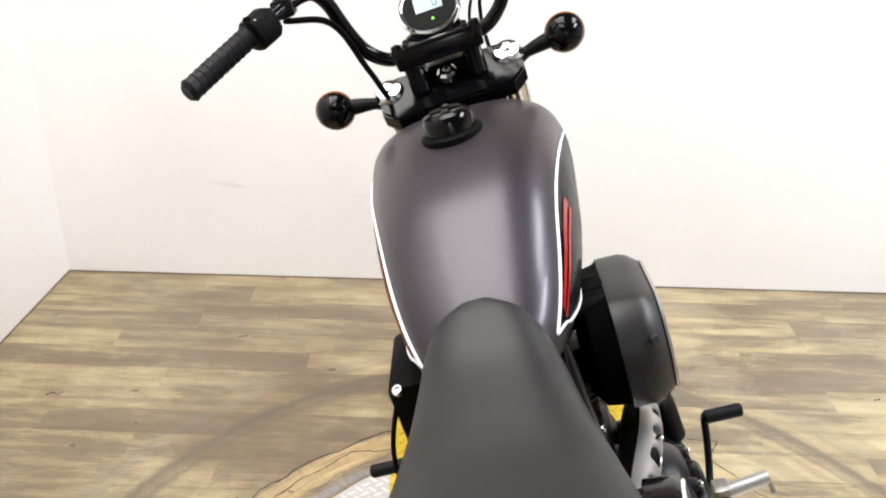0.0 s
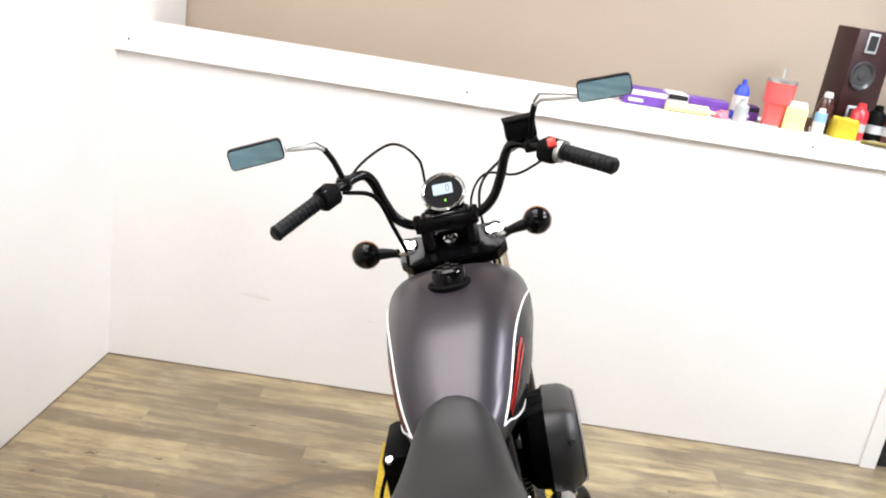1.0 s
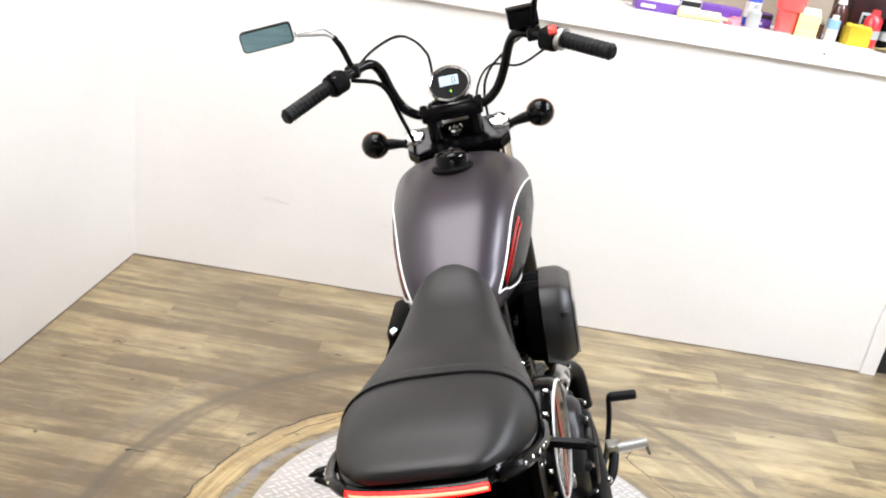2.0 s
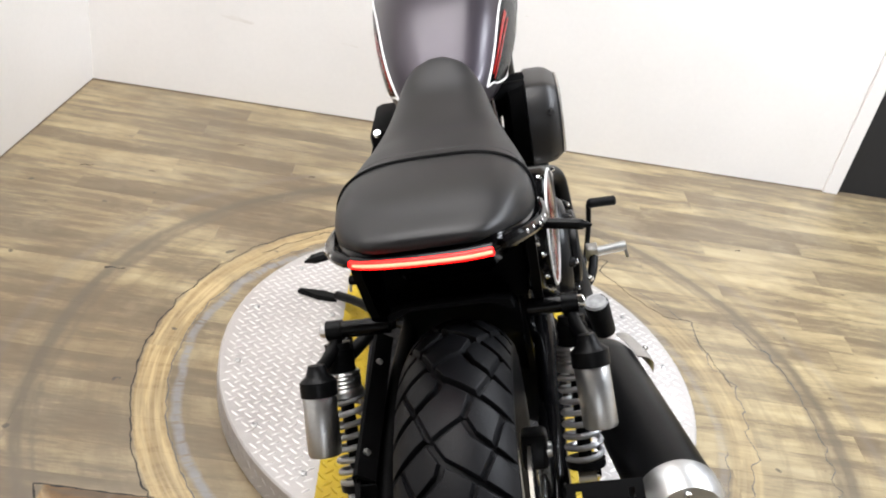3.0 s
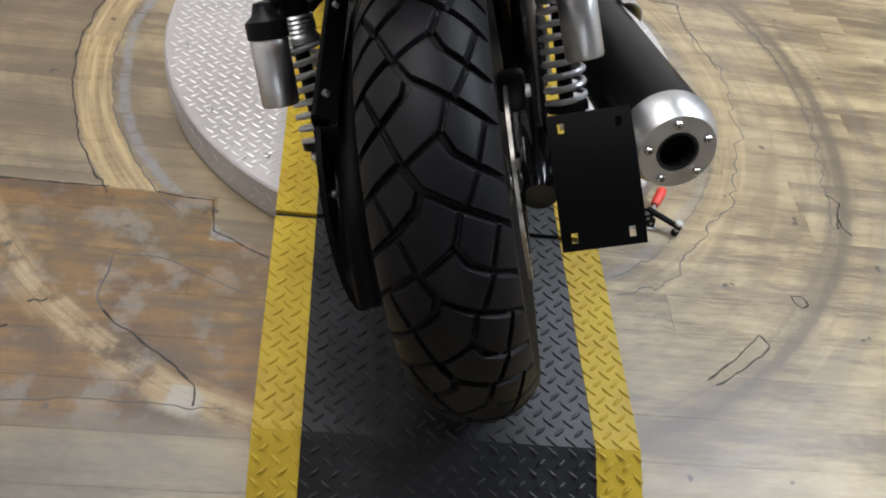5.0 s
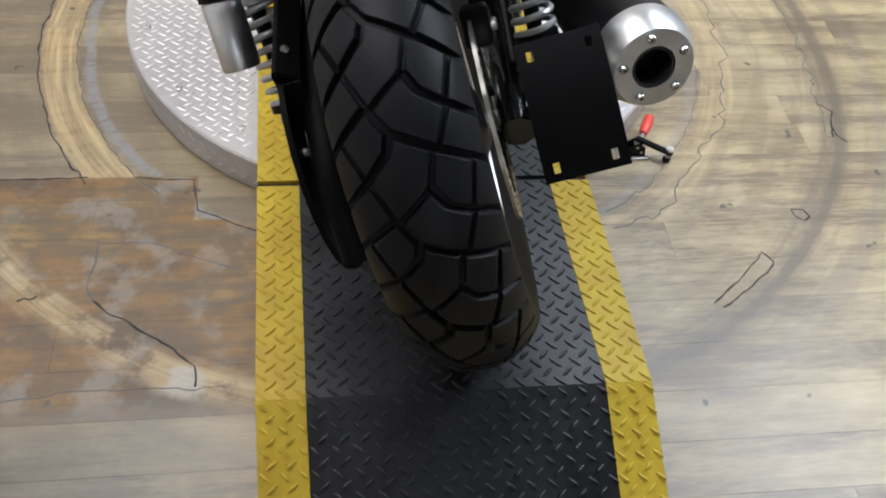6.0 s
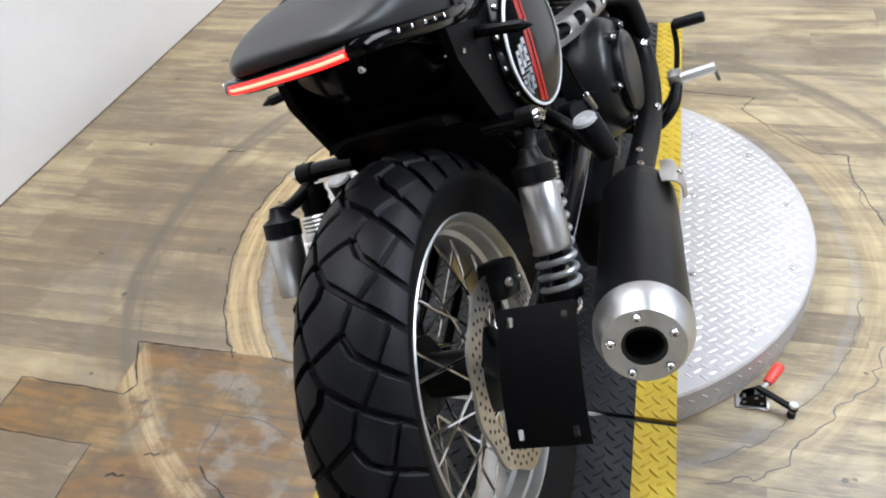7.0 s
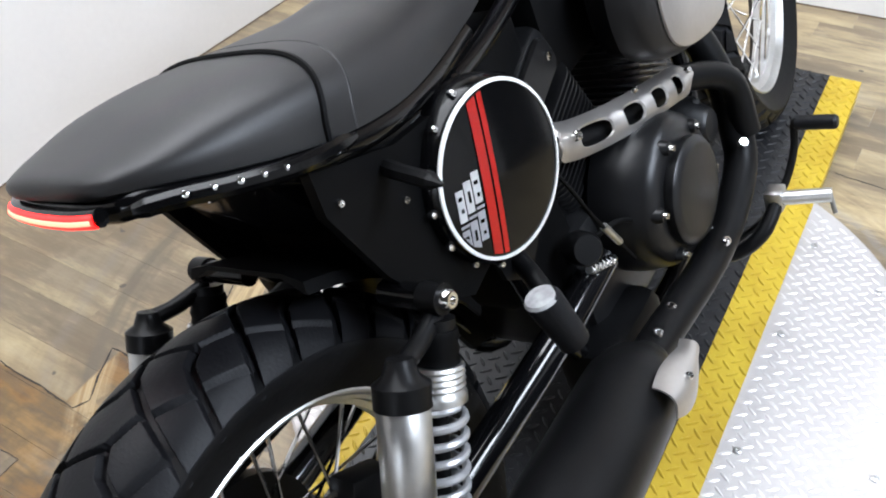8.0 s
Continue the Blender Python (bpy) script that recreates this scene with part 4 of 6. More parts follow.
# round side covers
def side_cover(s):
    centre = Vector((s * 0.163, 0.386, 0.643))
    m = Matrix.Translation(centre) @ Vector((s * 1.0, -0.11, 0.02)).to_track_quat("Z", "Y").to_matrix().to_4x4()
    sc = part("side_cover", lathe([(0.107, -0.035), (0.107, -0.004), (0.101, 0.004), (0.095, 0.0055), (0.001, 0.009)][::-1], m, 56), BLACK, bike, "round gloss black side cover")
    part("cover_line", lathe([(0.097, 0.0045), (0.101, 0.0035), (0.101, 0.0062), (0.097, 0.0072)], m, 64, closed=True), WHITE, sc, "white ring line")
    # stripes and the illegible lettering run along one slanted line of the cover
    up = (m.to_3x3().inverted() @ Vector((0, 0.27, 1.0)))
    ang = math.atan2(up.y, up.x)
    mm = m @ Matrix.Rotation(ang, 4, "Z") @ Matrix.Scale(-s, 4, (0, 1, 0))

    def strip_on(v0, v1, mat, name, label, u0=-1, u1=1, z=0.0098):
        lim = 0.0938
        pts = []
        for v, order in ((v0, 1), (v1, -1)):
            r = math.sqrt(lim * lim - v * v)
            us = [max(-r, u0 * lim), min(r, u1 * lim)]
            pts += [(u, v) for u in us[::order]]
        bm = bmesh.new()
        n = 12
        top = [[bm.verts.new(mm @ Vector((pts[0][0] + (pts[1][0] - pts[0][0]) * i / n if j == 0 else pts[3][0] + (pts[2][0] - pts[3][0]) * i / n, (v0, v1)[j], z - 0.0003 - 0.0035 * (((pts[0][0] + (pts[1][0] - pts[0][0]) * i / n) ** 2 + v0 * v0) / 0.01)))) for j in (0, 1)] for i in range(n + 1)]
        for i in range(n):
            bm.faces.new((top[i][0], top[i + 1][0], top[i + 1][1], top[i][1]))
        bmesh.ops.solidify(bm, geom=bm.faces[:], thickness=0.0006)
        part(name, bm, mat, sc, label)

    strip_on(-0.0385, -0.0245, RED, "red_stripe", "broad red stripe")
    strip_on(-0.0215, -0.0135, RED, "red_stripe", "thin red stripe")
    # two short rows of blocky shapes climb towards the stripe, white over pale grey
    for low, high, mat, words in ((-0.36, 0.02, WHITE, "white lettering bar"), (-0.82, -0.46, GREYLINE, "pale grey lettering bar")):
        for k in range(3):
            v0, a, b = -0.081 + 0.0132 * k, low + 0.07 * k, high + 0.07 * k
            strip_on(v0, v0 + 0.012, mat, "decal_bar", words, a, b)
            for q in ((0.3, 0.68) if k == 0 else (0.32,) if k == 1 else (0.2, 0.6)):
                wide = 0.0045 if k != 1 else 0.004
                strip_on(v0 + 0.004 - 0.002 * (q > 0.5), v0 + 0.004 + wide, BLACK, "decal_slot", "", a + q * (b - a), a + (q + (0.36 if k == 1 else 0.13)) * (b - a), 0.0104)
    for k in range(3):
        v0 = -0.081 + 0.0132 * k
        strip_on(v0, v0 + 0.0132, GREYLINE, "decal_rule", "thin pale rule", -0.43 + 0.07 * k, -0.395 + 0.07 * k)
    for k in range(7):
        a = radians(100 + 24 * k)
        bolt("rim_screw", m @ Vector((0.109 * math.cos(a), 0.109 * math.sin(a), -0.006)), m.to_3x3() @ Vector((0, 0, 1)), 0.004, sc, CHROME)
    return sc


for s in (-1, 1):
    side_cover(s)

# small dark stalks under the seat sides
for s in (-1, 1):
    part("rear_stalk", tube(smooth_path([(s * 0.128, 0.262, 0.732), (s * 0.16, 0.25, 0.733), (s * 0.205, 0.238, 0.732), (s * 0.224, 0.234, 0.73)]), [0.009] * 6 + [0.0085] * 8 + [0.006, 0.005, 0.004, 0.003, 0.002], 8), SATIN, bike, "short black rear signal stalk")

# air cleaner on the right flank
def corner_cut(pts, n):
    """Round a closed outline by cutting its corners."""
    for _ in range(n):
        k = len(pts)
        pts = [tuple(a * w + b * (1 - w) for a, b in zip(pts[i], pts[(i + 1) % k])) for i in range(k) for w in (0.75, 0.25)]
    return pts


AIR = corner_cut([(0.978, 0.69), (0.955, 0.716), (0.8, 0.743), (0.758, 0.745), (0.722, 0.7), (0.716, 0.64), (0.732, 0.585), (0.8, 0.55), (0.93, 0.532), (0.972, 0.56)], 2)


def air_loop(x, q, dz=0.0):
    return [(x, 0.85 + (y - 0.85) * q, 0.64 + (z - 0.64) * q + dz) for y, z in AIR]


air = part("air_cleaner", rings(bmesh.new(), [air_loop(0.1, 0.7), air_loop(0.118, 0.9), air_loop(0.146, 0.94), air_loop(0.15, 0.97)]), MATT, bike, "black and gunmetal air cleaner housing")
part("air_cover", rings(bmesh.new(), [air_loop(0.1505, 0.97), air_loop(0.1525, 1.0), air_loop(0.188, 0.995), air_loop(0.2, 0.96), air_loop(0.214, 0.86), air_loop(0.217, 0.82)]), GUN, air, "gunmetal angular cover")
part("face_plate", rings(bmesh.new(), [air_loop(0.2172, 0.85), air_loop(0.2205, 0.845), air_loop(0.2218, 0.82)]), SHIELD, air, "bright satin face plate")
for dy in (0.0, 0.042):
    part("air_duct", tube(smooth_path([(0.045, 0.79 + dy, 0.712), (0.1, 0.8 + dy, 0.724), (0.149, 0.812 + dy, 0.722)]), 0.021, 14), MATT, air, "black intake duct")
part("screw_recess", lathe([(0.001, 0.0015), (0.0055, 0.0015), (0.007, 0.0), (0.007, -0.004), (0.001, -0.004)], along((0.199, 0.7265, 0.7), (0.699, -0.2735, 0.8)), 14), DARK, air)
part("screw_recess", lathe([(0.001, 0.0015), (0.0055, 0.0015), (0.007, 0.0), (0.007, -0.004), (0.001, -0.004)], along((0.199, 0.738, 0.6), (0.699, -0.262, 0.6)), 14), DARK, air)
part("throttle_body", boxed((-0.085, 0.66, 0.585), (0.085, 0.86, 0.742), 0.02), MATT, eng)

# left flank cover bracket seen beside the seat
part("regulator_cover", boxed((-0.185, 0.76, 0.56), (-0.12, 0.92, 0.70), 0.02), MATT, bike, "black box cover beside the engine")
bolt("cover_bolt", (-0.165, 0.765, 0.69), (0, -0.5, 1), 0.009, bike, CHROME)
part("cable", tube(smooth_path([(-0.17, 0.78, 0.68), (-0.2, 0.74, 0.6), (-0.2, 0.72, 0.5), (-0.185, 0.72, 0.44)]), 0.004, 6), MATT, bike)

# exhaust
axis = Vector((-0.15, 1.0, -0.22)).normalized()
tip = Vector((0.301, -0.054, 0.402))
pipe = part("exhaust", tube(smooth_path([(0.09, 0.955, 0.55), (0.13, 0.985, 0.515), (0.165, 0.985, 0.43), (0.185, 0.965, 0.35), (0.203, 0.92, 0.29), (0.215, 0.8, 0.262), (0.218, 0.68, 0.258), tip + axis * 0.56, tip + axis * 0.47]), 0.027, 16), SATIN, bike, "matt black exhaust pipe and silencer")
sil = along(tip, tip + axis)
part("exhaust_chamber", boxed((0.06, 0.46, 0.1), (0.168, 0.64, 0.27), 0.03), SATIN, pipe, "black exhaust collector box")
part("silencer", lathe([(0.03, 0.53), (0.04, 0.51), (0.055, 0.485), (0.0625, 0.455), (0.0635, 0.43), (0.0635, 0.05), (0.001, 0.05)], sil, 40), SATIN, pipe, "matt black silencer body")
part("end_cap", lathe([(0.064, 0.052), (0.0655, 0.05), (0.0645, 0.03), (0.058, 0.01), (0.054, 0.003), (0.0525, 0.0), (0.029, 0.0), (0.028, 0.003), (0.0275, 0.05), (0.064, 0.052)], sil, 48, closed=False), ALU, pipe, "brushed aluminium end cap")
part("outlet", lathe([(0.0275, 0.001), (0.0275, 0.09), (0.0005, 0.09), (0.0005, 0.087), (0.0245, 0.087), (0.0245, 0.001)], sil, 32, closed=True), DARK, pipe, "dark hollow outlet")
for k, q in enumerate(((0.302, -0.044, 0.445), (0.343, -0.043, 0.412), (0.326, -0.058, 0.365), (0.275, -0.065, 0.367), (0.261, -0.058, 0.417))):
    v = sil.inverted() @ Vector(q)
    a = math.atan2(v.y, v.x)
    bolt("cap_bolt", sil @ Vector((0.0415 * math.cos(a), 0.0415 * math.sin(a), 0.0)), -axis, 0.0065, pipe, CHROME, 0.007)
for t, r in ((0.56, 0.0285), (0.63, 0.0285)):
    q = tip + axis * t
    bolt("joint_bolt", q + Vector((0.012, 0, 0.028)), (0.3, 0, 1), 0.007, pipe, CHROME)
bolt("joint_bolt", (0.215, 0.915, 0.333), (0.6, -0.3, 0.7), 0.009, pipe, CHROME)
bolt("joint_bolt", (0.243, 0.72, 0.285), (0.6, 0, 0.7), 0.007, pipe, CHROME)


def bent_shield(path, widths, normal, thick, mat, name, label, slots=()):
    """A curved guard of a gutter section; each slot (start, end) is a rounded opening in it."""
    p = smooth_path(path, 14)
    n = len(p) - 1
    nl = Vector(normal).normalized()

    def surface(u, v):
        f = min(n - 1e-6, max(0.0, u * n))
        i = int(f)
        q = p[i].lerp(p[i + 1], f - i)
        d = (p[min(i + 1, n)] - p[max(i - 1, 0)]).normalized()
        side = d.cross(nl).normalized()
        return q + side * widths(u) * v + nl * 0.016 * (1 - v * v)

    bm = bmesh.new()
    cuts = [0.0] + [w for a, b in slots for w in (a - 0.035, b + 0.035)] + [1.0]
    for c in range(0, len(cuts), 2):
        k = max(2, int((cuts[c + 1] - cuts[c]) * 40))
        g = [[bm.verts.new(surface(cuts[c] + (cuts[c + 1] - cuts[c]) * i / k, -1 + j / 4)) for j in range(9)] for i in range(k + 1)]
        for i in range(k):
            for j in range(8):
                bm.faces.new((g[i][j], g[i + 1][j], g[i + 1][j + 1], g[i][j + 1]))
    for a, b in slots:
        u0, u1, mid, half = a - 0.035, b + 0.035, (a + b) / 2, (b - a) / 2
        edge = [(-1, -1 + j / 4) for j in range(8)] + [(-1 + j / 4, 1) for j in range(8)] + [(1, 1 - j / 4) for j in range(8)] + [(1 - j / 4, -1) for j in range(8)]
        loops = []
        for t in (0.0, 0.5, 0.85, 1.0):
            lp = []
            for e, v in edge:
                w = math.atan2(v, e)
                ci, si = math.cos(w), math.sin(w)
                iu, iv = mid + half * math.copysign(abs(ci) ** 0.7, ci), 0.13 + 0.5 * math.copysign(abs(si) ** 0.7, si)
                ou = (u0 + u1) / 2 + (u1 - u0) / 2 * e
                lp.append(bm.verts.new(surface(ou + (iu - ou) * t, v + (iv - v) * t) - nl * (0.003 if t == 1.0 else 0)))
            loops.append(lp)
        for x, y in zip(loops, loops[1:]):
            for i in range(32):
                bm.faces.new((x[i], x[(i + 1) % 32], y[(i + 1) % 32], y[i]))
    bmesh.ops.remove_doubles(bm, verts=bm.verts, dist=0.00005)
    bmesh.ops.recalc_face_normals(bm, faces=bm.faces)
    bmesh.ops.solidify(bm, geom=bm.faces[:], thickness=thick)
    return part(name, bm, mat, pipe, label)


def rounded_end(u, w, a=0.05):
    """Half width with round ends."""
    e = min(1.0, min(u, 1 - u) / a)
    return w * (0.35 + 0.65 * math.sqrt(max(0.0, 1 - (1 - e) ** 2)))


shield = bent_shield([(0.124, 0.548, 0.572), (0.128, 0.59, 0.551), (0.14, 0.655, 0.531), (0.157, 0.725, 0.517), (0.17, 0.79, 0.507), (0.175, 0.855, 0.492)], lambda u: rounded_end(u, 0.0285 - 0.003 * u, 0.07), (0.9, -0.1, 0.45), 0.002, SHIELD, "heat_shield", "satin nickel heat shield with four slots",
                     ((0.2, 0.4), (0.48, 0.585), (0.66, 0.745), (0.82, 0.89)))
part("rear_header", tube(smooth_path([(0.08, 0.56, 0.585), (0.1, 0.585, 0.55), (0.122, 0.66, 0.516), (0.138, 0.76, 0.5), (0.16, 0.86, 0.484), (0.198, 0.95, 0.43), (0.21, 0.955, 0.33)]), 0.022, 14), SATIN, pipe)
bolt("shield_screw", (0.146, 0.574, 0.566), (0.9, 0, 0.4), 0.007, shield, CHROME)
bolt("shield_screw", (0.172, 0.7, 0.558), (0.6, 0, 0.8), 0.004, shield, CHROME)
bolt("shield_screw", (0.188, 0.835, 0.512), (0.9, 0, 0.4), 0.005, shield, CHROME)
bent_shield([(0.305, 0.345, 0.345), (0.302, 0.38, 0.333), (0.292, 0.43, 0.318), (0.278, 0.475, 0.306)], lambda u: 0.03 * (0.55 + 0.45 * math.sin(math.pi * min(1, u + 0.15))), (0.8, 0.05, 0.6), 0.002, SHIELD, "silencer_guard", "small nickel guard plate on the silencer")
bolt("guard_bolt", (0.312, 0.398, 0.338), (0.8, 0, 0.6), 0.005, pipe, CHROME)

# foot controls
def foot_controls(s, up):
    fp = part("foot_peg", tube([(s * 0.27, 0.885, 0.246), (s * 0.345, 0.9, 0.244)], 0.012, 12), ALU if s > 0 else MATT, bike, "folding foot peg")
    part("peg_bracket", tube(smooth_path([(s * 0.12, 0.8, 0.22), (s * 0.2, 0.8, 0.19), (s * 0.25, 0.83, 0.21), (s * 0.268, 0.885, 0.246)]), 0.012, 10), SATIN, fp)
    part("peg_clevis", boxed((-0.014, -0.016, -0.018), (0.014, 0.016, 0.018), 0.003, Matrix.Translation((s * 0.263, 0.885, 0.246))), STEEL, fp)
    part("feeler_bolt", rod((s * 0.342, 0.9, 0.248), (s * 0.349, 0.892, 0.215), 0.004, 8), STEEL, fp)
    lv = part("foot_lever", tube(smooth_path([(s * 0.2, 0.83, 0.19), (s * 0.238, 0.89, 0.2), (s * 0.256, 0.95, 0.225), (s * 0.268, 0.985, 0.27 + up * 0.7), (s * 0.272, 0.994, 0.318 + up)]), 0.0065, 8), SATIN, bike, "bent black foot lever")
    part("lever_rubber", tube([(s * x, 0.995, 0.319 + up) for x in (0.268, 0.276, 0.336, 0.34)], [0.006, 0.0125, 0.0125, 0.009], 12), RUBBER, lv, "ribbed black rubber")


foot_controls(1, 0.0)
foot_controls(-1, 0.048)
for s in (-1, 1):
    pp = part("pillion_peg", tube([(s * 0.223, 0.304, 0.531), (s * 0.224, 0.305, 0.527), (s * 0.235, 0.316, 0.46)], [0.019, 0.0215, 0.019], 16), RUBBER, bike, "folded pillion foot peg")
    part("peg_end", lathe([(0.001, 0), (0.0205, 0), (0.018, 0.004), (0.001, 0.005)], along((s * 0.223, 0.304, 0.531), (s * 0.221, 0.302, 0.56)), 20), PEGEND, pp, "grey end face")
    part("peg_hanger", tube(smooth_path([(s * 0.12, 0.4, 0.52), (s * 0.17, 0.37, 0.49), (s * 0.228, 0.322, 0.462)]), 0.013, 10), SATIN, pp)
    part("hanger_plate", slab([(0.35, 0.56), (0.42, 0.56), (0.44, 0.5), (0.4, 0.47), (0.36, 0.5)], 0.008, Matrix(((0, 0, 1, s * 0.132 - 0.004), (1, 0, 0, 0), (0, 1, 0, 0), (0, 0, 0, 1)))), SATIN, pp)
part("brake_cable", tube(smooth_path([(0.15, 0.46, 0.6), (0.17, 0.474, 0.575), (0.17, 0.519, 0.478), (0.17, 0.549, 0.422), (0.165, 0.593, 0.349)]), 0.003, 6), MATT, bike)
part("cable_adjuster", rod((0.17, 0.535, 0.45), (0.17, 0.56, 0.405), 0.0055, 8), STEEL, bike, "steel cable adjuster")
bolt("drain_bolt", (0.18, 0.654, 0.315), (0.6, -0.3, 0.6), 0.011, eng, CHROME, 0.016)
link = part("brake_linkage", rod((0.15, 0.5, 0.402), (0.15, 0.565, 0.37), 0.0055, 10), STEEL, bike, "ribbed steel brake linkage")
for k in range(6):
    part("link_ring", lathe([(0.0055, -0.002), (0.0085, -0.001), (0.0085, 0.001), (0.0055, 0.002)], along(Vector((0.15, 0.505 + 0.01 * k, 0.3995 - 0.005 * k)), (0.15, 0.565, 0.37)), 12, closed=True), CHROME, link)
part("master_cylinder", lathe([(0.001, 0.016), (0.02, 0.016), (0.024, 0.01), (0.024, -0.02), (0.001, -0.02)], along((0.145, 0.51, 0.43), (0.26, 0.44, 0.48)), 20), SATIN, bike, "small round black master cylinder")
part("brake_hose_end", tube(smooth_path([(0.15, 0.535, 0.43), (0.165, 0.58, 0.425), (0.172, 0.62, 0.39), (0.17, 0.645, 0.33)]), 0.004, 8), MATT, bike)
fit_ = part("hose_fitting", rod((0.176, 0.64, 0.318), (0.186, 0.628, 0.345), 0.0075, 8), CHROME, bike, "bright hose fitting")
part("fitting_nut", lathe([(0.001, 0), (0.0105, 0), (0.0105, 0.008), (0.001, 0.008)], along((0.18, 0.635, 0.329), (0.19, 0.622, 0.36)), 6), CHROME, fit_)
stand = part("side_stand", tube(smooth_path([(-0.1, 0.68, 0.2), (-0.2, 0.76, 0.185), (-0.33, 0.89, 0.175), (-0.405, 0.955, 0.165)]), [0.014] * 12 + [0.012] * 7, 10), SATIN, bike, "black side stand, folded out")
foot = bike.matrix_basis.inverted() @ pose(-0.495, 0.97, DECK + 0.001, 0, 0, -4)
part("stand_foot", slab([(0.06, -0.012), (0.05, 0.014), (0.02, 0.018), (-0.045, 0.01), (-0.048, -0.002), (0.01, -0.016)], 0.012, foot, bevel=0.003), SATIN, stand)

# front end
HEAD = Vector((0, 1.178, 1.0))
RAKE = Vector((0, 0.475, -0.88)).normalized()
fork = part("upper_clamp", slab([(-0.125, -0.03), (-0.1, -0.055), (0.1, -0.055), (0.125, -0.03), (0.125, 0.03), (0.09, 0.045), (-0.09, 0.045), (-0.125, 0.03)], 0.03, Matrix.Translation((0, 1.195, 0.965)) @ Matrix.Rotation(radians(28), 4, "X"), bevel=0.004), BLACK, bike, "black upper fork clamp")
part("lower_clamp", boxed((-0.13, -0.05, -0.02), (0.13, 0.05, 0.02), 0.012, Matrix.Translation(HEAD + RAKE * 0.21 + Vector((0, 0.02, 0))) @ Matrix.Rotation(radians(28), 4, "X")), BLACK, fork)
part("stem", rod(HEAD + RAKE * 0.02, HEAD + RAKE * 0.22, 0.028, 16), BLACK, fork)
bolt("stem_nut", HEAD + Vector((0, -0.004, -0.002)), (0, -0.45, 0.9), 0.017, fork, CHROME, 0.014)
for s in (-1, 1):
    t0 = Vector((s * 0.105, 1.185, 1.012))
    leg = part("fork_leg", rod(t0 + RAKE * 0.02, t0 + RAKE * 0.42, 0.0205, 18), CHROME, fork, "chrome fork tube")
    part("fork_cap", lathe([(0.001, -0.002), (0.008, -0.002), (0.0085, -0.006), (0.021, -0.008), (0.0265, -0.016), (0.0265, -0.022), (0.001, -0.022)], along(t0, t0 - RAKE), 22), CHROME, leg, "bright domed fork cap")
    part("slider", rod(t0 + RAKE * 0.4, t0 + RAKE * 0.79, 0.027, 18), SATIN, leg, "black fork slider")
    part("gaiter", tube([t0 + RAKE * (0.27 + 0.01 * k) for k in range(16)], [0.034 if k % 2 else 0.028 for k in range(16)], 16), MATT, leg, "black rubber fork gaiter")
    ball = Vector((s * 0.206, 1.21, 0.994))
    arm = part("turn_signal", tube(smooth_path([(s * 0.115, 1.215, 0.975), (s * 0.15, 1.212, 0.985), ball]), [0.014, 0.013, 0.012, 0.011, 0.01, 0.0105, 0.0115, 0.0125, 0.0135, 0.014, 0.015, 0.016, 0.018], 12), SATIN, fork, "round black turn signal")
    bm = bmesh.new()
    bmesh.ops.create_uvsphere(bm, u_segments=28, v_segments=18, radius=0.0335, matrix=Matrix.Translation(ball))
    part("signal_body", bm, BLACK, arm)
    part("signal_lens", lathe([(0.001, 0.038), (0.012, 0.036), (0.024, 0.026), (0.031, 0.012), (0.0345, 0.0), (0.0345, -0.004), (0.001, -0.004)][::-1], along(ball, ball + Vector((0, 1, 0))), 24), material("amber_lens", (0.5, 0.15, 0.01), 0.2), arm)
part("front_mudguard", rings(bmesh.new(), [[(x, 1.575 + r * math.sin(a), 0.341 + r * math.cos(a)) for x, r in ((-0.066, 0.34), (-0.06, 0.366), (0, 0.372), (0.06, 0.366), (0.066, 0.34), (0.06, 0.341), (0, 0.366), (-0.06, 0.341))] for a in [radians(-60 + 9 * k) for k in range(11)]]), BLACK, fork, "gloss black front mudguard")
part("headlight", lathe([(0.03, -0.1), (0.07, -0.075), (0.088, -0.03), (0.092, 0.02), (0.088, 0.03), (0.001, 0.038)], along((0, 1.36, 0.9), (0, 1.46, 0.88)), 32), BLACK, fork, "round black headlight")
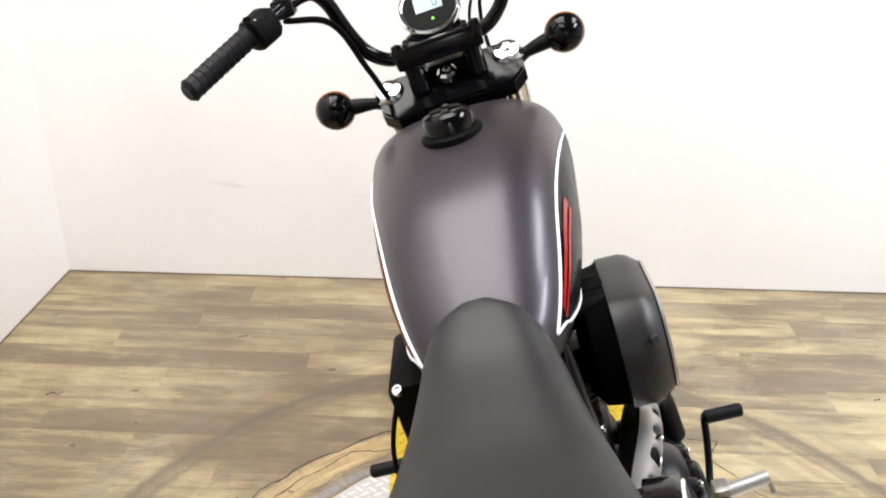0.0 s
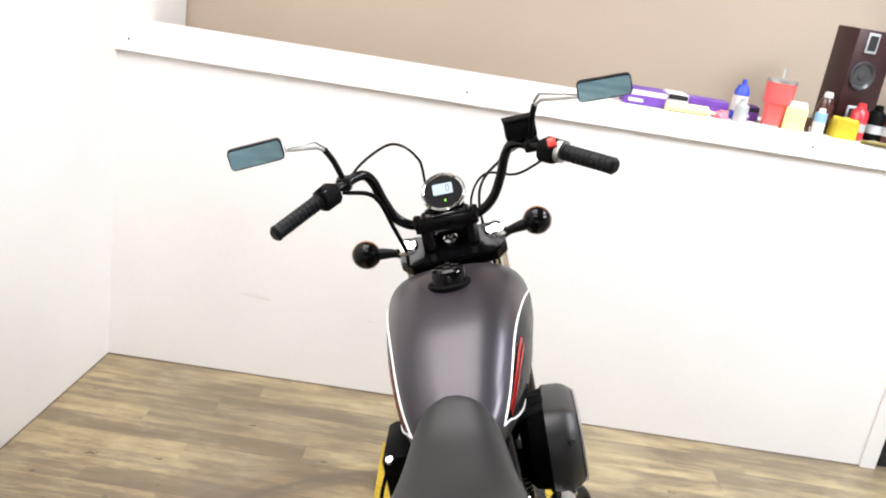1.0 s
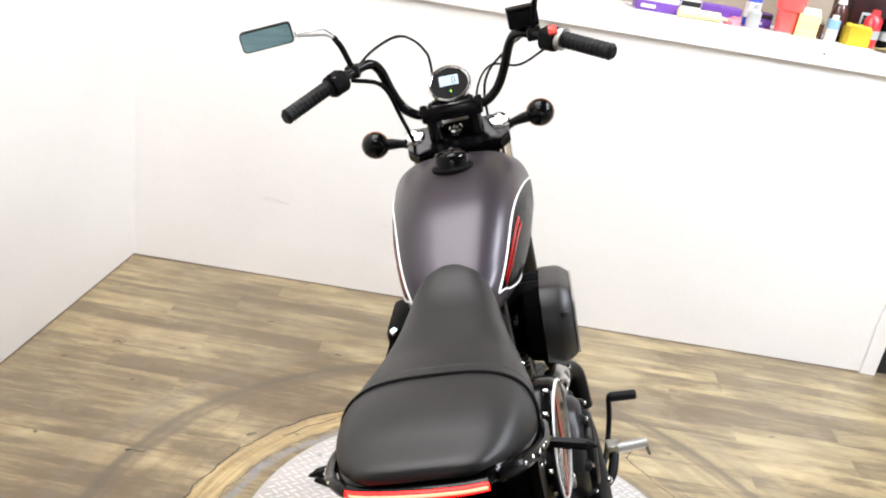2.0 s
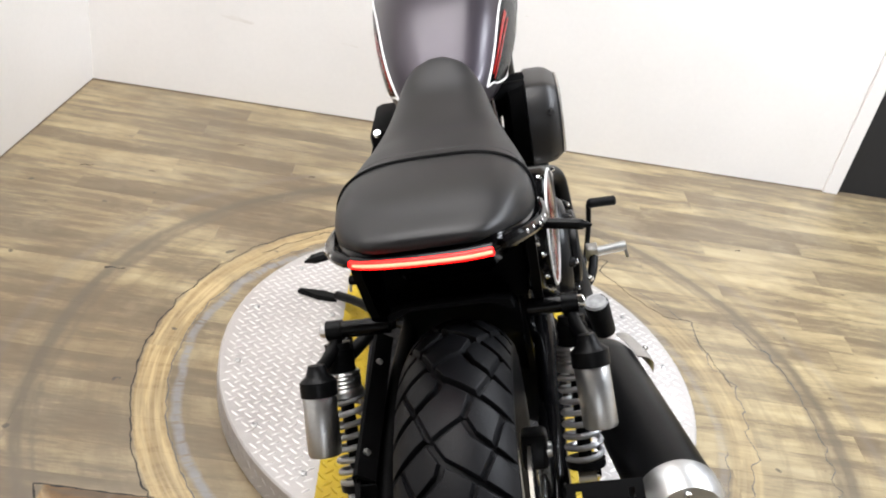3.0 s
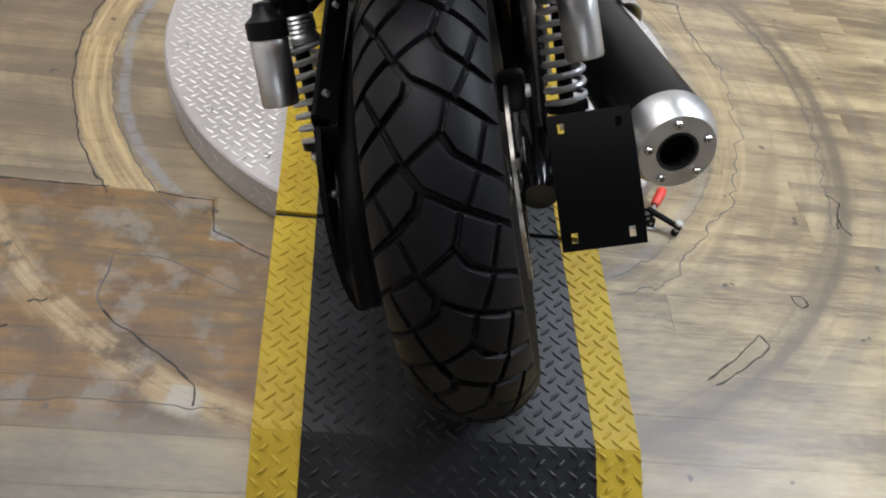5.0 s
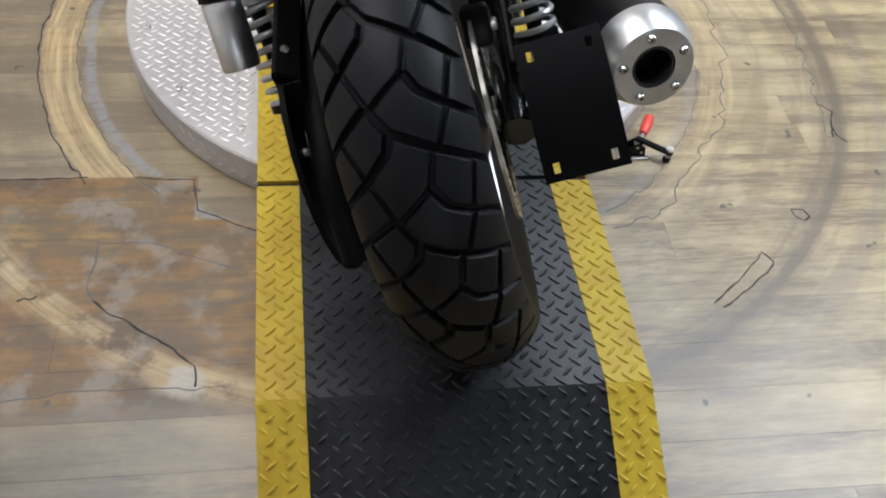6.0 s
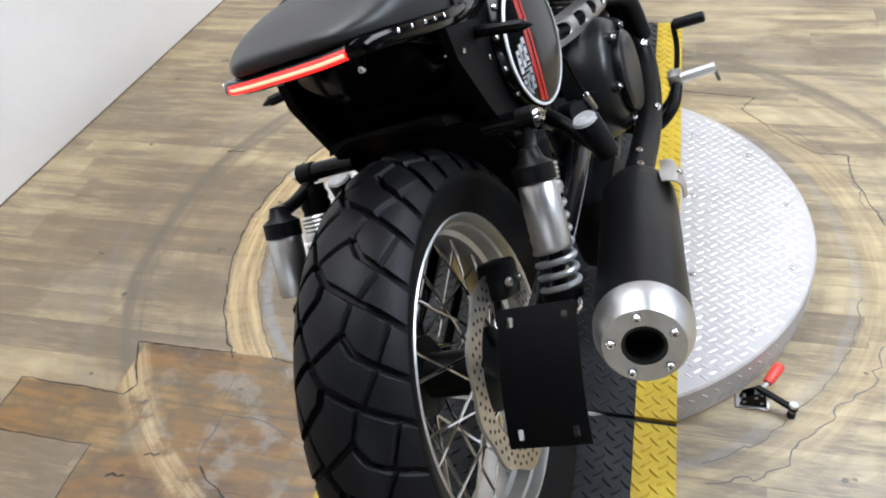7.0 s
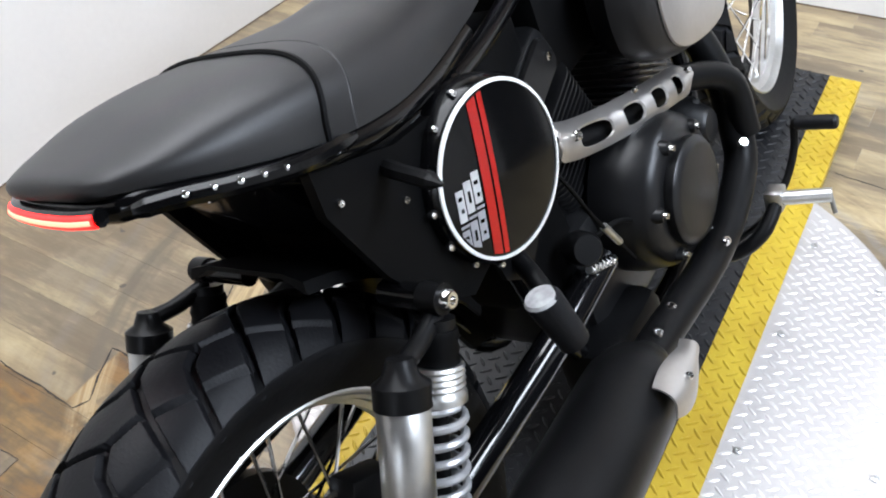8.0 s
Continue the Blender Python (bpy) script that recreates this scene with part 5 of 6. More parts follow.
# handlebar
bar_half = [(0.0, 1.165, 1.052), (0.05, 1.165, 1.052), (0.085, 1.165, 1.058), (0.115, 1.16, 1.085), (0.135, 1.15, 1.13), (0.15, 1.135, 1.18), (0.168, 1.11, 1.205), (0.2, 1.07, 1.205), (0.25, 1.02, 1.192), (0.342, 0.935, 1.16)]
bar = part("handlebar", tube([p for p in smooth_path([(-x, y, z) for x, y, z in bar_half[:0:-1]] + bar_half, 4)], 0.0115, 12), BLACK, bike, "wide black handlebar")
for s in (-1, 1):
    part("riser", rod((s * 0.05, 1.175, 0.99), (s * 0.05, 1.166, 1.04), 0.017, 14), BLACK, bar)
    for dy in (-0.012, 0.012):
        bolt("clamp_bolt", (s * 0.05, 1.163 + dy, 1.0705), (0, 0, 1), 0.005, bar, SATIN)
    part("clamp_lug", lathe([(0.001, 0.03), (0.008, 0.028), (0.011, 0.01), (0.01, 0), (0.001, 0)], Matrix.Translation((s * 0.066, 1.15, 1.05)), 12), BLACK, bar)
    a, b = Vector((s * 0.255, 1.016, 1.19)), Vector((0.354, 0.924, 1.155) if s > 0 else (-0.345, 0.932, 1.1585))
    grip = part("grip", tube([a + (b - a) * t for t in (0, 0.03, 0.06, 0.9, 0.95, 1.0)], [0.016, 0.019, 0.0165, 0.0165, 0.018, 0.012], 16), RUBBER, bar, "ribbed black rubber grip")
    for k in range(9):
        q = a + (b - a) * (0.12 + 0.09 * k)
        part("rib", lathe([(0.0162, -0.0025), (0.0175, -0.001), (0.0175, 0.001), (0.0162, 0.0025)], along(q, b + (b - a)), 14, closed=True), RUBBER, grip)
    sw = part("switch_housing", rings(bmesh.new(), [[along(a, a - (b - a)) @ Vector((r * math.copysign(abs(math.cos(t)) ** 0.6, math.cos(t)), r * math.copysign(abs(math.sin(t)) ** 0.6, math.sin(t)) - 0.004, d)) for t in [2 * math.pi * k / 20 for k in range(20)]] for d, r in ((0.0, 0.019), (0.004, 0.024), (0.036, 0.025), (0.044, 0.02))]), MATT, bar, "black switch housing")
    c = a - (b - a).normalized() * 0.02
    if s > 0:
        part("stop_switch", boxed((-0.009, -0.01, 0), (0.009, 0.01, 0.012), 0.002, Matrix.Translation(c + Vector((0, -0.02, 0.014))) @ Matrix.Rotation(radians(60), 4, "X")), SWITCH, sw, "red stop switch")
        part("throttle_collar", lathe([(0.012, 0), (0.024, 0), (0.024, 0.012), (0.012, 0.012)], along(a, b), 18, closed=True), STEEL, sw)
        mc = part("brake_reservoir", boxed((-0.033, -0.024, -0.018), (0.033, 0.024, 0.02), 0.004, Matrix.Translation((0.187, 1.085, 1.238))), MATT, bar, "square black brake fluid reservoir")
        part("reservoir_lid", boxed((-0.035, -0.026, 0.0205), (0.035, 0.026, 0.027), 0.003, Matrix.Translation((0.187, 1.085, 1.238))), MATT, mc)
    else:
        for k in range(3):
            part("switch_button", boxed((-0.005, -0.004, 0), (0.005, 0.004, 0.006), 0.001, Matrix.Translation(c + Vector((0.008 * k - 0.008, -0.018, 0.016 - 0.007 * k)))), GREYLINE if k == 1 else MATT, sw)
    lever = part("hand_lever", tube(smooth_path([(s * 0.215, 1.085, 1.2), (s * 0.25, 1.075, 1.19), (s * 0.3, 1.03, 1.17), (s * 0.355, 0.985, 1.15)]), [0.009] * 3 + [0.006] * 15 + [0.008], 8), SATIN, bar, "black hand lever")
    part("lever_perch", boxed((-0.016, -0.02, -0.014), (0.016, 0.02, 0.014), 0.004, Matrix.Translation((s * 0.205, 1.075, 1.203))), SATIN, lever)
    # mirror
    st = part("mirror_stem", tube(smooth_path([(s * 0.205, 1.07, 1.215), (s * 0.212, 1.05, 1.26), (s * 0.222, 1.035, 1.29)]), 0.0065, 10), SATIN, bar, "slim black mirror stem")
    for dz in (0.0, 0.014):
        part("mirror_strut", tube([(s * 0.222, 1.035, 1.288 + dz * 0.6), (s * 0.235, 1.02, 1.3 + dz), (s * (0.302 if s > 0 else 0.283), 0.955 if s > 0 else 0.95, (1.301 if s > 0 else 1.318) + dz * 0.4)], 0.0032, 8), STEEL, st)
    mc = Vector((s * 0.352, 0.936, 1.31)) if s > 0 else Vector((-0.327, 0.885, 1.332))
    mm = Matrix.Translation(mc) @ look((0, 0, 0), (0.0, 1.0, 0.12)).to_3x3().to_4x4() @ Matrix.Rotation(radians(-s * 8), 4, "Y")
    mir = part("mirror", slab(rounded(0.105, 0.042, 0.009), -0.012, mm), SATIN, bar, "rectangular mirror with blue-tinted glass")
    part("mirror_glass", slab(rounded(0.1, 0.037, 0.007), 0.0012, mm @ Matrix.Translation((0, 0, 0.0002))), MIRROR, mir, "blue-tinted mirror glass")

part("bar_clamp", boxed((-0.074, -0.022, -0.018), (0.074, 0.022, 0.018), 0.006, Matrix.Translation((0, 1.163, 1.053))), BLACK, bar, "broad black handlebar clamp")
# speedometer
sm = along((0.004, 1.212, 1.102), Vector((0.004, 1.212, 1.102)) + Vector((0, -0.66, 0.75))) @ Matrix.Scale(0.93, 4)
spd = part("speedometer", lathe([(0.001, -0.045), (0.04, -0.045), (0.05, -0.02), (0.054, 0.0), (0.054, 0.008), (0.001, 0.008)], sm, 40), BLACK, bike, "round digital speedometer with chrome ring")
part("chrome_ring", lathe([(0.0545, -0.004), (0.0575, 0.003), (0.0565, 0.011), (0.053, 0.0135), (0.05, 0.012), (0.048, 0.0085), (0.05, -0.004)], sm, 48, closed=True), CHROME, spd, "chrome ring")
part("dial_face", lathe([(0.001, 0.0085), (0.047, 0.0085), (0.047, 0.0095), (0.001, 0.0095)], sm, 40), MATT, spd)
part("display", slab(rounded(0.05, 0.032, 0.002, 2), 0.0012, sm @ Matrix.Translation((0, 0.008, 0.0096))), LCD, spd, "grey-blue display")
for dx, dy, w, h in ((0.012, 0.017, 0.008, 0.0016), (0.012, -0.001, 0.008, 0.0016), (0.0085, 0.008, 0.0016, 0.018), (0.0155, 0.008, 0.0016, 0.018)):
    part("digit_stroke", boxed((dx - w / 2, dy - h / 2, 0.0109), (dx + w / 2, dy + h / 2, 0.0113), 0, sm), DARK, spd)
part("indicator", lathe([(0.0005, 0.0096), (0.0019, 0.0096), (0.0014, 0.011), (0.0005, 0.0112)], sm @ Matrix.Translation((0.002, -0.026, 0)), 10), GREEN, spd, "small green light")
part("speedo_bracket", boxed((-0.05, -0.015, -0.05), (0.05, 0.015, 0.0), 0.008, Matrix.Translation((0, 1.205, 1.075))), BLACK, spd)
# cables
for nm, pts, r in (("clutch_cable", [(-0.205, 1.09, 1.2), (-0.158, 1.14, 1.231), (-0.1, 1.24, 1.236), (-0.056, 1.29, 1.188), (-0.042, 1.3, 1.12), (-0.04, 1.26, 0.85)], 0.0034),
                   ("throttle_cable", [(0.23, 1.06, 1.17), (0.17, 1.14, 1.13), (0.1, 1.2, 1.13), (0.06, 1.25, 1.05), (0.05, 1.2, 0.9)], 0.003),
                   ("brake_hose", [(0.2, 1.09, 1.21), (0.14, 1.18, 1.16), (0.085, 1.24, 1.08), (0.08, 1.26, 0.9)], 0.0035),
                   ("wiring", [(-0.21, 1.07, 1.185), (-0.15, 1.12, 1.15), (-0.12, 1.15, 1.06), (-0.1, 1.19, 0.95)], 0.005)):
    part(nm, tube(smooth_path(pts), r, 6), MATT, bar)

# the front end is turned slightly to the left about the steering stem
for ob in (bar, *bar.children_recursive):
    for v in ob.data.vertices:
        v.co.x += 0.011 * min(1.0, max(0.0, (v.co.z - 1.07) / 0.13))
STEER = Matrix.Translation(HEAD) @ Matrix.Rotation(radians(3.5), 4, -RAKE) @ Matrix.Translation(-HEAD)
for ob in (fork, bar, spd):
    ob.matrix_basis = STEER @ ob.matrix_basis
front.matrix_basis = Matrix.Translation(HEAD) @ Matrix.Rotation(radians(7.5), 4, -RAKE) @ Matrix.Translation(-HEAD)

# ---- things on the ledge of the low wall ----
LEDGE = 1.252
PURPLE = material("purple_carton", (0.16, 0.06, 0.38), 0.45, vary=0.25, scale=20, bump=0.03)
CARTONWHITE = material("white_carton", (0.75, 0.72, 0.7), 0.5, vary=0.06)
CORAL = material("coral_tumbler_enamel", (0.85, 0.12, 0.11), 0.35, vary=0.04, coat=0.3)
CARTONYELLOW = material("yellow_carton", (0.8, 0.74, 0.3), 0.5, vary=0.08)
PAPER = material("yellow_paper", (0.75, 0.68, 0.35), 0.6, vary=0.1)
BLUE = material("blue_bottle_plastic", (0.03, 0.07, 0.5), 0.35, vary=0.1)
PALEBLUE = material("pale_blue_label", (0.25, 0.45, 0.7), 0.4, vary=0.1)
GREYBOTTLE = material("frosted_grey_plastic", (0.42, 0.44, 0.44), 0.4, vary=0.1)
PINK = material("pink_plastic", (0.8, 0.2, 0.25), 0.45)
CANRED = material("red_can_paint", (0.6, 0.03, 0.04), 0.3, coat=0.3)
BROWN = material("brown_bottle", (0.06, 0.02, 0.015), 0.25, coat=0.3)
VENEER = material("mahogany_veneer", (0.03, 0.008, 0.008), 0.4, vary=0.3, scale=6, bump=0.05)
YELLOWPLASTIC = material("yellow_plastic", (0.6, 0.43, 0.02), 0.5, vary=0.3)
CONE = material("grey_speaker_cone", (0.045, 0.045, 0.047), 0.3, vary=0.2)


def lying_box(x0, x1, y0, y1, h, mat, name, label, cat, stripe=None, turn=0):
    t = thing(name, label, cat, pose((x0 + x1) / 2, (y0 + y1) / 2, LEDGE + 0.0005, 0, 0, turn))
    w, d = (x1 - x0) / 2, (y1 - y0) / 2
    part("body", boxed((-w, -d, 0), (w, d, h), 0.002), mat, t)
    part("lid_flap", boxed((-w + 0.003, -d - 0.0012, h * 0.62), (w - 0.003, -d - 0.0002, h - 0.004)), stripe or mat, t)
    part("print_bar", boxed((-w * 0.8, -d - 0.0012, h * 0.18), (-w * 0.1, -d - 0.0002, h * 0.4)), CARTONWHITE, t, "pale printed bar")
    return t


def turned(name, label, cat, x, y, bits):
    """A round vessel: (name, profile, material) bits on one axis."""
    t = thing(name, label, cat, pose(x, y, LEDGE + 0.0005))
    for nm, prof, mat in bits:
        part(nm, lathe(prof, Matrix(), 24), mat, t)
    return t


lying_box(0.215, 0.365, 2.36, 2.47, 0.056, PURPLE, "carton", "purple printed carton lying on the ledge", "box", CARTONWHITE)
lying_box(0.375, 0.45, 2.40, 2.5, 0.055, CARTONWHITE, "carton", "small white carton on the ledge", "box", DARK)
lying_box(0.45, 0.6, 2.41, 2.5, 0.05, PURPLE, "carton", "purple carton beside a caulking tube", "box", PURPLE)
lying_box(0.655, 0.715, 2.42, 2.5, 0.05, PURPLE, "carton", "small purple carton behind the bottles", "box", DARK)
tubes = thing("caulk_tube", "pale yellow sealant tube lying on the ledge", "tube", pose(0.36, 2.335, LEDGE + 0.0175, 0, 0, 4))
part("barrel", rod((0, 0, 0), (0.15, 0, 0), 0.017, 16), PAPER, tubes)
part("nozzle", rod((0.15, 0, 0), (0.2, 0, -0.006), 0.007, 10, 0.003), PAPER, tubes)
rag = thing("rag", "crumpled pink cloth on the ledge", "cloth", pose(0.565, 2.36, LEDGE))
bm = bmesh.new()
bmesh.ops.create_icosphere(bm, subdivisions=3, radius=0.03)
for v in bm.verts:
    k = 1 + 0.35 * noise.noise(v.co * 60)
    v.co = Vector((v.co.x * k, v.co.y * k * 0.8, max(0.0, (v.co.z + 0.008) * k * 0.75)))
part("cloth", bm, PINK, rag)
turned("bottle", "frosted grey squeeze bottle on the ledge", "bottle", 0.628, 2.35, (("body", [(0.001, 0), (0.024, 0), (0.024, 0.055), (0.012, 0.068), (0.001, 0.07)], GREYBOTTLE), ("cap", [(0.001, 0.0695), (0.01, 0.0695), (0.009, 0.082), (0.001, 0.083)], GREYBOTTLE)))
turned("bottle", "blue bottle with white cap and pale label", "bottle", 0.633, 2.41, (("body", [(0.001, 0), (0.026, 0), (0.0265, 0.1), (0.016, 0.122), (0.001, 0.123)], BLUE), ("label_band", [(0.0268, 0.03), (0.0272, 0.03), (0.0272, 0.085), (0.0268, 0.085)], CARTONWHITE), ("cap", [(0.001, 0.1235), (0.009, 0.1235), (0.007, 0.142), (0.001, 0.143)], BLUE)))
tum = turned("tumbler", "coral insulated tumbler with steel rim and straw", "cup", 0.755, 2.385, (("cup", [(0.001, 0.004), (0.036, 0.004), (0.041, 0.075), (0.05, 0.082), (0.052, 0.152), (0.001, 0.152)], CORAL), ("base_ring", [(0.001, 0), (0.036, 0), (0.036, 0.0039), (0.001, 0.0039)], ALU), ("rim", [(0.046, 0.1521), (0.052, 0.1521), (0.052, 0.164), (0.046, 0.164)], ALU), ("lid", [(0.001, 0.156), (0.0458, 0.156), (0.0458, 0.162), (0.001, 0.163)], GREYBOTTLE)))
part("straw", rod((0.0, 0, 0.16), (-0.004, 0, 0.2), 0.004, 8), GREYBOTTLE, tum, "clear plastic straw")
cart = thing("carton", "small yellow folding carton standing on the ledge", "box", pose(0.818, 2.35, LEDGE + 0.0005, 0, 0, -12))
part("body", boxed((-0.036, -0.022, 0), (0.036, 0.022, 0.078), 0.001), CARTONYELLOW, cart)
part("gable", slab([(-0.036, 0), (0.036, 0), (0.03, 0.022), (-0.03, 0.022)], 0.003, Matrix.Translation((0, 0.0, 0.0785)) @ Matrix.Rotation(radians(90), 4, "X")), CARTONWHITE, cart)
for k in range(3):
    part("print_bar", boxed((-0.028, -0.0232, 0.02 + 0.016 * k), (0.02 - 0.01 * k, -0.0222, 0.027 + 0.016 * k)), PAPER, cart)
turned("jar", "small brown jar on the ledge", "jar", 0.87, 2.37, (("body", [(0.001, 0), (0.014, 0), (0.014, 0.05), (0.001, 0.051)], BROWN), ("cap", [(0.001, 0.0515), (0.012, 0.0515), (0.012, 0.062), (0.001, 0.063)], ALU)))
turned("can", "pale blue and white can on the ledge", "can", 0.907, 2.35, (("body", [(0.001, 0), (0.021, 0), (0.021, 0.042), (0.001, 0.042)], CARTONWHITE), ("upper_band", [(0.001, 0.0422), (0.0212, 0.0422), (0.0212, 0.075), (0.001, 0.075)], PALEBLUE), ("cap", [(0.001, 0.0752), (0.012, 0.0752), (0.011, 0.09), (0.001, 0.091)], CARTONWHITE)))
turned("bottle", "dark brown bottle with pale cap", "bottle", 0.936, 2.407, (("body", [(0.001, 0), (0.029, 0), (0.029, 0.1), (0.018, 0.125), (0.001, 0.126)], BROWN), ("cap", [(0.001, 0.1265), (0.017, 0.1265), (0.014, 0.144), (0.001, 0.146)], CARTONWHITE)))
basket = thing("tray", "yellow plastic tray filled with small yellow parts", "tray", pose(0.992, 2.345, LEDGE + 0.0005, 0, 0, 6))
part("shell", pierced([-0.04, -0.034, 0.034, 0.04], [-0.03, -0.024, 0.024, 0.03], {(1, 1)}, 0.06, Matrix()), YELLOWPLASTIC, basket, "", False)
part("bottom", boxed((-0.034, -0.024, 0.0), (0.034, 0.024, 0.03)), YELLOWPLASTIC, basket, "", False)
for k in range(14):
    bm = bmesh.new()
    bmesh.ops.create_icosphere(bm, subdivisions=2, radius=0.012, matrix=Matrix.Translation((-0.028 + 0.014 * (k % 5), -0.016 + 0.015 * (k // 5), 0.06 + 0.006 * random.random())) @ Matrix.Diagonal((1.2, 0.8, 0.7, 1)))
    part("lump", bm, YELLOWPLASTIC, basket)
for lab, x, mat in (("red spray can with red cap", 1.042, CANRED), ("black spray can with black cap", 1.112, MATT), ("dark spray can with pale label", 1.162, BROWN)):
    turned("spray_can", lab, "spray can", x, 2.36 + 0.02 * (mat is MATT), (("body", [(0.001, 0), (0.029, 0), (0.03, 0.005), (0.03, 0.095), (0.02, 0.108), (0.001, 0.109)], mat), ("label_band", [(0.0302, 0.03), (0.0306, 0.03), (0.0306, 0.06), (0.0302, 0.06)], GREYBOTTLE), ("cap", [(0.001, 0.1095), (0.016, 0.1095), (0.014, 0.128), (0.001, 0.13)], GREYBOTTLE if mat is BROWN else mat)))
leaf = thing("paper_stack", "curled yellow papers at the ledge edge", "paper", pose(1.1, 2.29, LEDGE + 0.0004, 0, 0, -5))
for k in range(3):
    bm = bmesh.new()
    g = [[bm.verts.new((-0.06 + 0.012 * i + 0.004 * k, -0.02 + 0.04 * j, 0.0012 + 0.004 * k + 0.004 * math.sin(i * 0.7 + k) ** 2)) for j in (0, 1)] for i in range(11)]
    for a, b in zip(g, g[1:]):
        bm.faces.new((a[0], b[0], b[1], a[1]))
    bmesh.ops.solidify(bm, geom=bm.faces[:], thickness=0.0006)
    part("sheet", bm, PAPER, leaf)
spk = thing("loudspeaker", "dark mahogany loudspeaker cabinet with two drivers", "loudspeaker", pose(1.042, 2.481, LEDGE + 0.0005, 0, 0, 15))
part("cabinet", boxed((-0.08, -0.052, 0), (0.08, 0.07, 0.375), 0.004), VENEER, spk)
for z, r in ((0.215, 0.062),):
    q = Matrix.Translation((-0.02, -0.0525, z)) @ Matrix.Rotation(radians(90), 4, "X")
    part("cone", lathe([(0.001, 0.006), (0.014, 0.003), (0.02, -0.006), (0.041, 0.002), (0.046, 0.008), (0.05, 0.008), (0.052, 0.0)], q, 32), CONE, spk, "grey woofer cone")
for z in (0.33, 0.075):
    part("port_frame", boxed((-0.042, -0.0585, z - 0.035), (0.006, -0.0523, z + 0.035), 0.003), GREYBOTTLE, spk, "pale framed panel")
    part("port", boxed((-0.035, -0.0592, z - 0.026), (-0.001, -0.0586, z + 0.026)), DARK, spk)

# ---- floor planks, wear and cracks ----


def plank_material(name, per_island):
    m = bpy.data.materials.new(name)
    m.use_nodes = True
    nt = m.node_tree
    n, l = nt.nodes, nt.links
    b = n["Principled BSDF"]
    geo = n.new("ShaderNodeNewGeometry")
    if per_island:
        rnd = geo.outputs["Random Per Island"]
    else:
        rnd = n.new("ShaderNodeObjectInfo").outputs["Random"]

    def mth(op, a, c=0.0, d=0.0):
        q = n.new("ShaderNodeMath")
        q.operation = op
        for i, v in enumerate((a, c, d)):
            if isinstance(v, (int, float)):
                q.inputs[i].default_value = v
            else:
                l.new(v, q.inputs[i])
        return q.outputs[0]

    def mix(f, a, c):
        q = n.new("ShaderNodeMix")
        q.data_type = "RGBA"
        for sock, v in ((q.inputs["Factor"], f), (q.inputs["A"], a), (q.inputs["B"], c)):
            if isinstance(v, tuple):
                sock.default_value = (*v, 1)
            elif isinstance(v, (int, float)):
                sock.default_value = v
            else:
                l.new(v, sock)
        return q.outputs["Result"]

    def tex(scale, vec, detail=4, rough=0.55):
        q = n.new("ShaderNodeTexNoise")
        q.inputs["Scale"].default_value, q.inputs["Detail"].default_value, q.inputs["Roughness"].default_value = scale, detail, rough
        l.new(vec, q.inputs["Vector"])
        return q.outputs["Fac"]

    def band(v, lo, hi, soft):
        """1 between lo and hi with soft edges."""
        up = n.new("ShaderNodeMapRange")
        up.interpolation_type = "SMOOTHSTEP"
        up.inputs["From Min"].default_value, up.inputs["From Max"].default_value = lo - soft, lo + soft
        l.new(v, up.inputs["Value"])
        dn = n.new("ShaderNodeMapRange")
        dn.interpolation_type = "SMOOTHSTEP"
        dn.inputs["From Min"].default_value, dn.inputs["From Max"].default_value = hi + soft, hi - soft
        l.new(v, dn.inputs["Value"])
        return mth("MULTIPLY", up.outputs[0], dn.outputs[0])

    pos = geo.outputs["Position"]
    sep = n.new("ShaderNodeSeparateXYZ")
    l.new(pos, sep.inputs[0])
    X, Y = sep.outputs[0], sep.outputs[1]
    # grain, stretched along each plank and shifted from plank to plank
    mp = n.new("ShaderNodeMapping")
    mp.inputs["Scale"].default_value = (1.1, 7.0, 1.0)
    l.new(pos, mp.inputs["Vector"])
    cmb = n.new("ShaderNodeCombineXYZ")
    l.new(mth("MULTIPLY", rnd, 57.0), cmb.inputs[0])
    l.new(mth("MULTIPLY", rnd, 31.0), cmb.inputs[1])
    l.new(cmb.outputs[0], mp.inputs["Location"])
    g1, g2 = tex(3.2, mp.outputs[0], 6, 0.6), tex(22.0, mp.outputs[0], 4, 0.6)
    ramp = n.new("ShaderNodeValToRGB")
    e = ramp.color_ramp.elements
    e[0].position, e[0].color = 0.36, (0.13, 0.093, 0.054, 1)
    e[1].position, e[1].color = 0.69, (0.47, 0.39, 0.245, 1)
    for p_, c_ in ((0.445, (0.19, 0.145, 0.088, 1)), (0.505, (0.325, 0.253, 0.14, 1)), (0.575, (0.43, 0.34, 0.19, 1))):
        q = e.new(p_)
        q.color = c_
    tone = mth("ADD", mth("MULTIPLY_ADD", g2, 0.2, mth("MULTIPLY_ADD", tex(1.1, mp.outputs[0], 3), 0.35, mth("MULTIPLY", g1, 0.5))), mth("MULTIPLY_ADD", rnd, 0.1, -0.09))
    l.new(tone, ramp.inputs[0])
    col = ramp.outputs[0]
    mottle = tex(3.4, pos, 5, 0.6)
    col = mix(mth("MULTIPLY", band(mottle, 0.53, 2.0, 0.08), 0.3), col, (0.19, 0.14, 0.08))
    col = mix(mth("MULTIPLY", band(mottle, -1.0, 0.45, 0.06), 0.25), col, (0.47, 0.39, 0.25))
    cloud = tex(1.3, pos, 3)
    col = mix(mth("MULTIPLY", band(cloud, 0.52, 2.0, 0.1), 0.28), col, (0.2, 0.17, 0.125))
    # grey-brown streaks along the boards
    mq = n.new("ShaderNodeMapping")
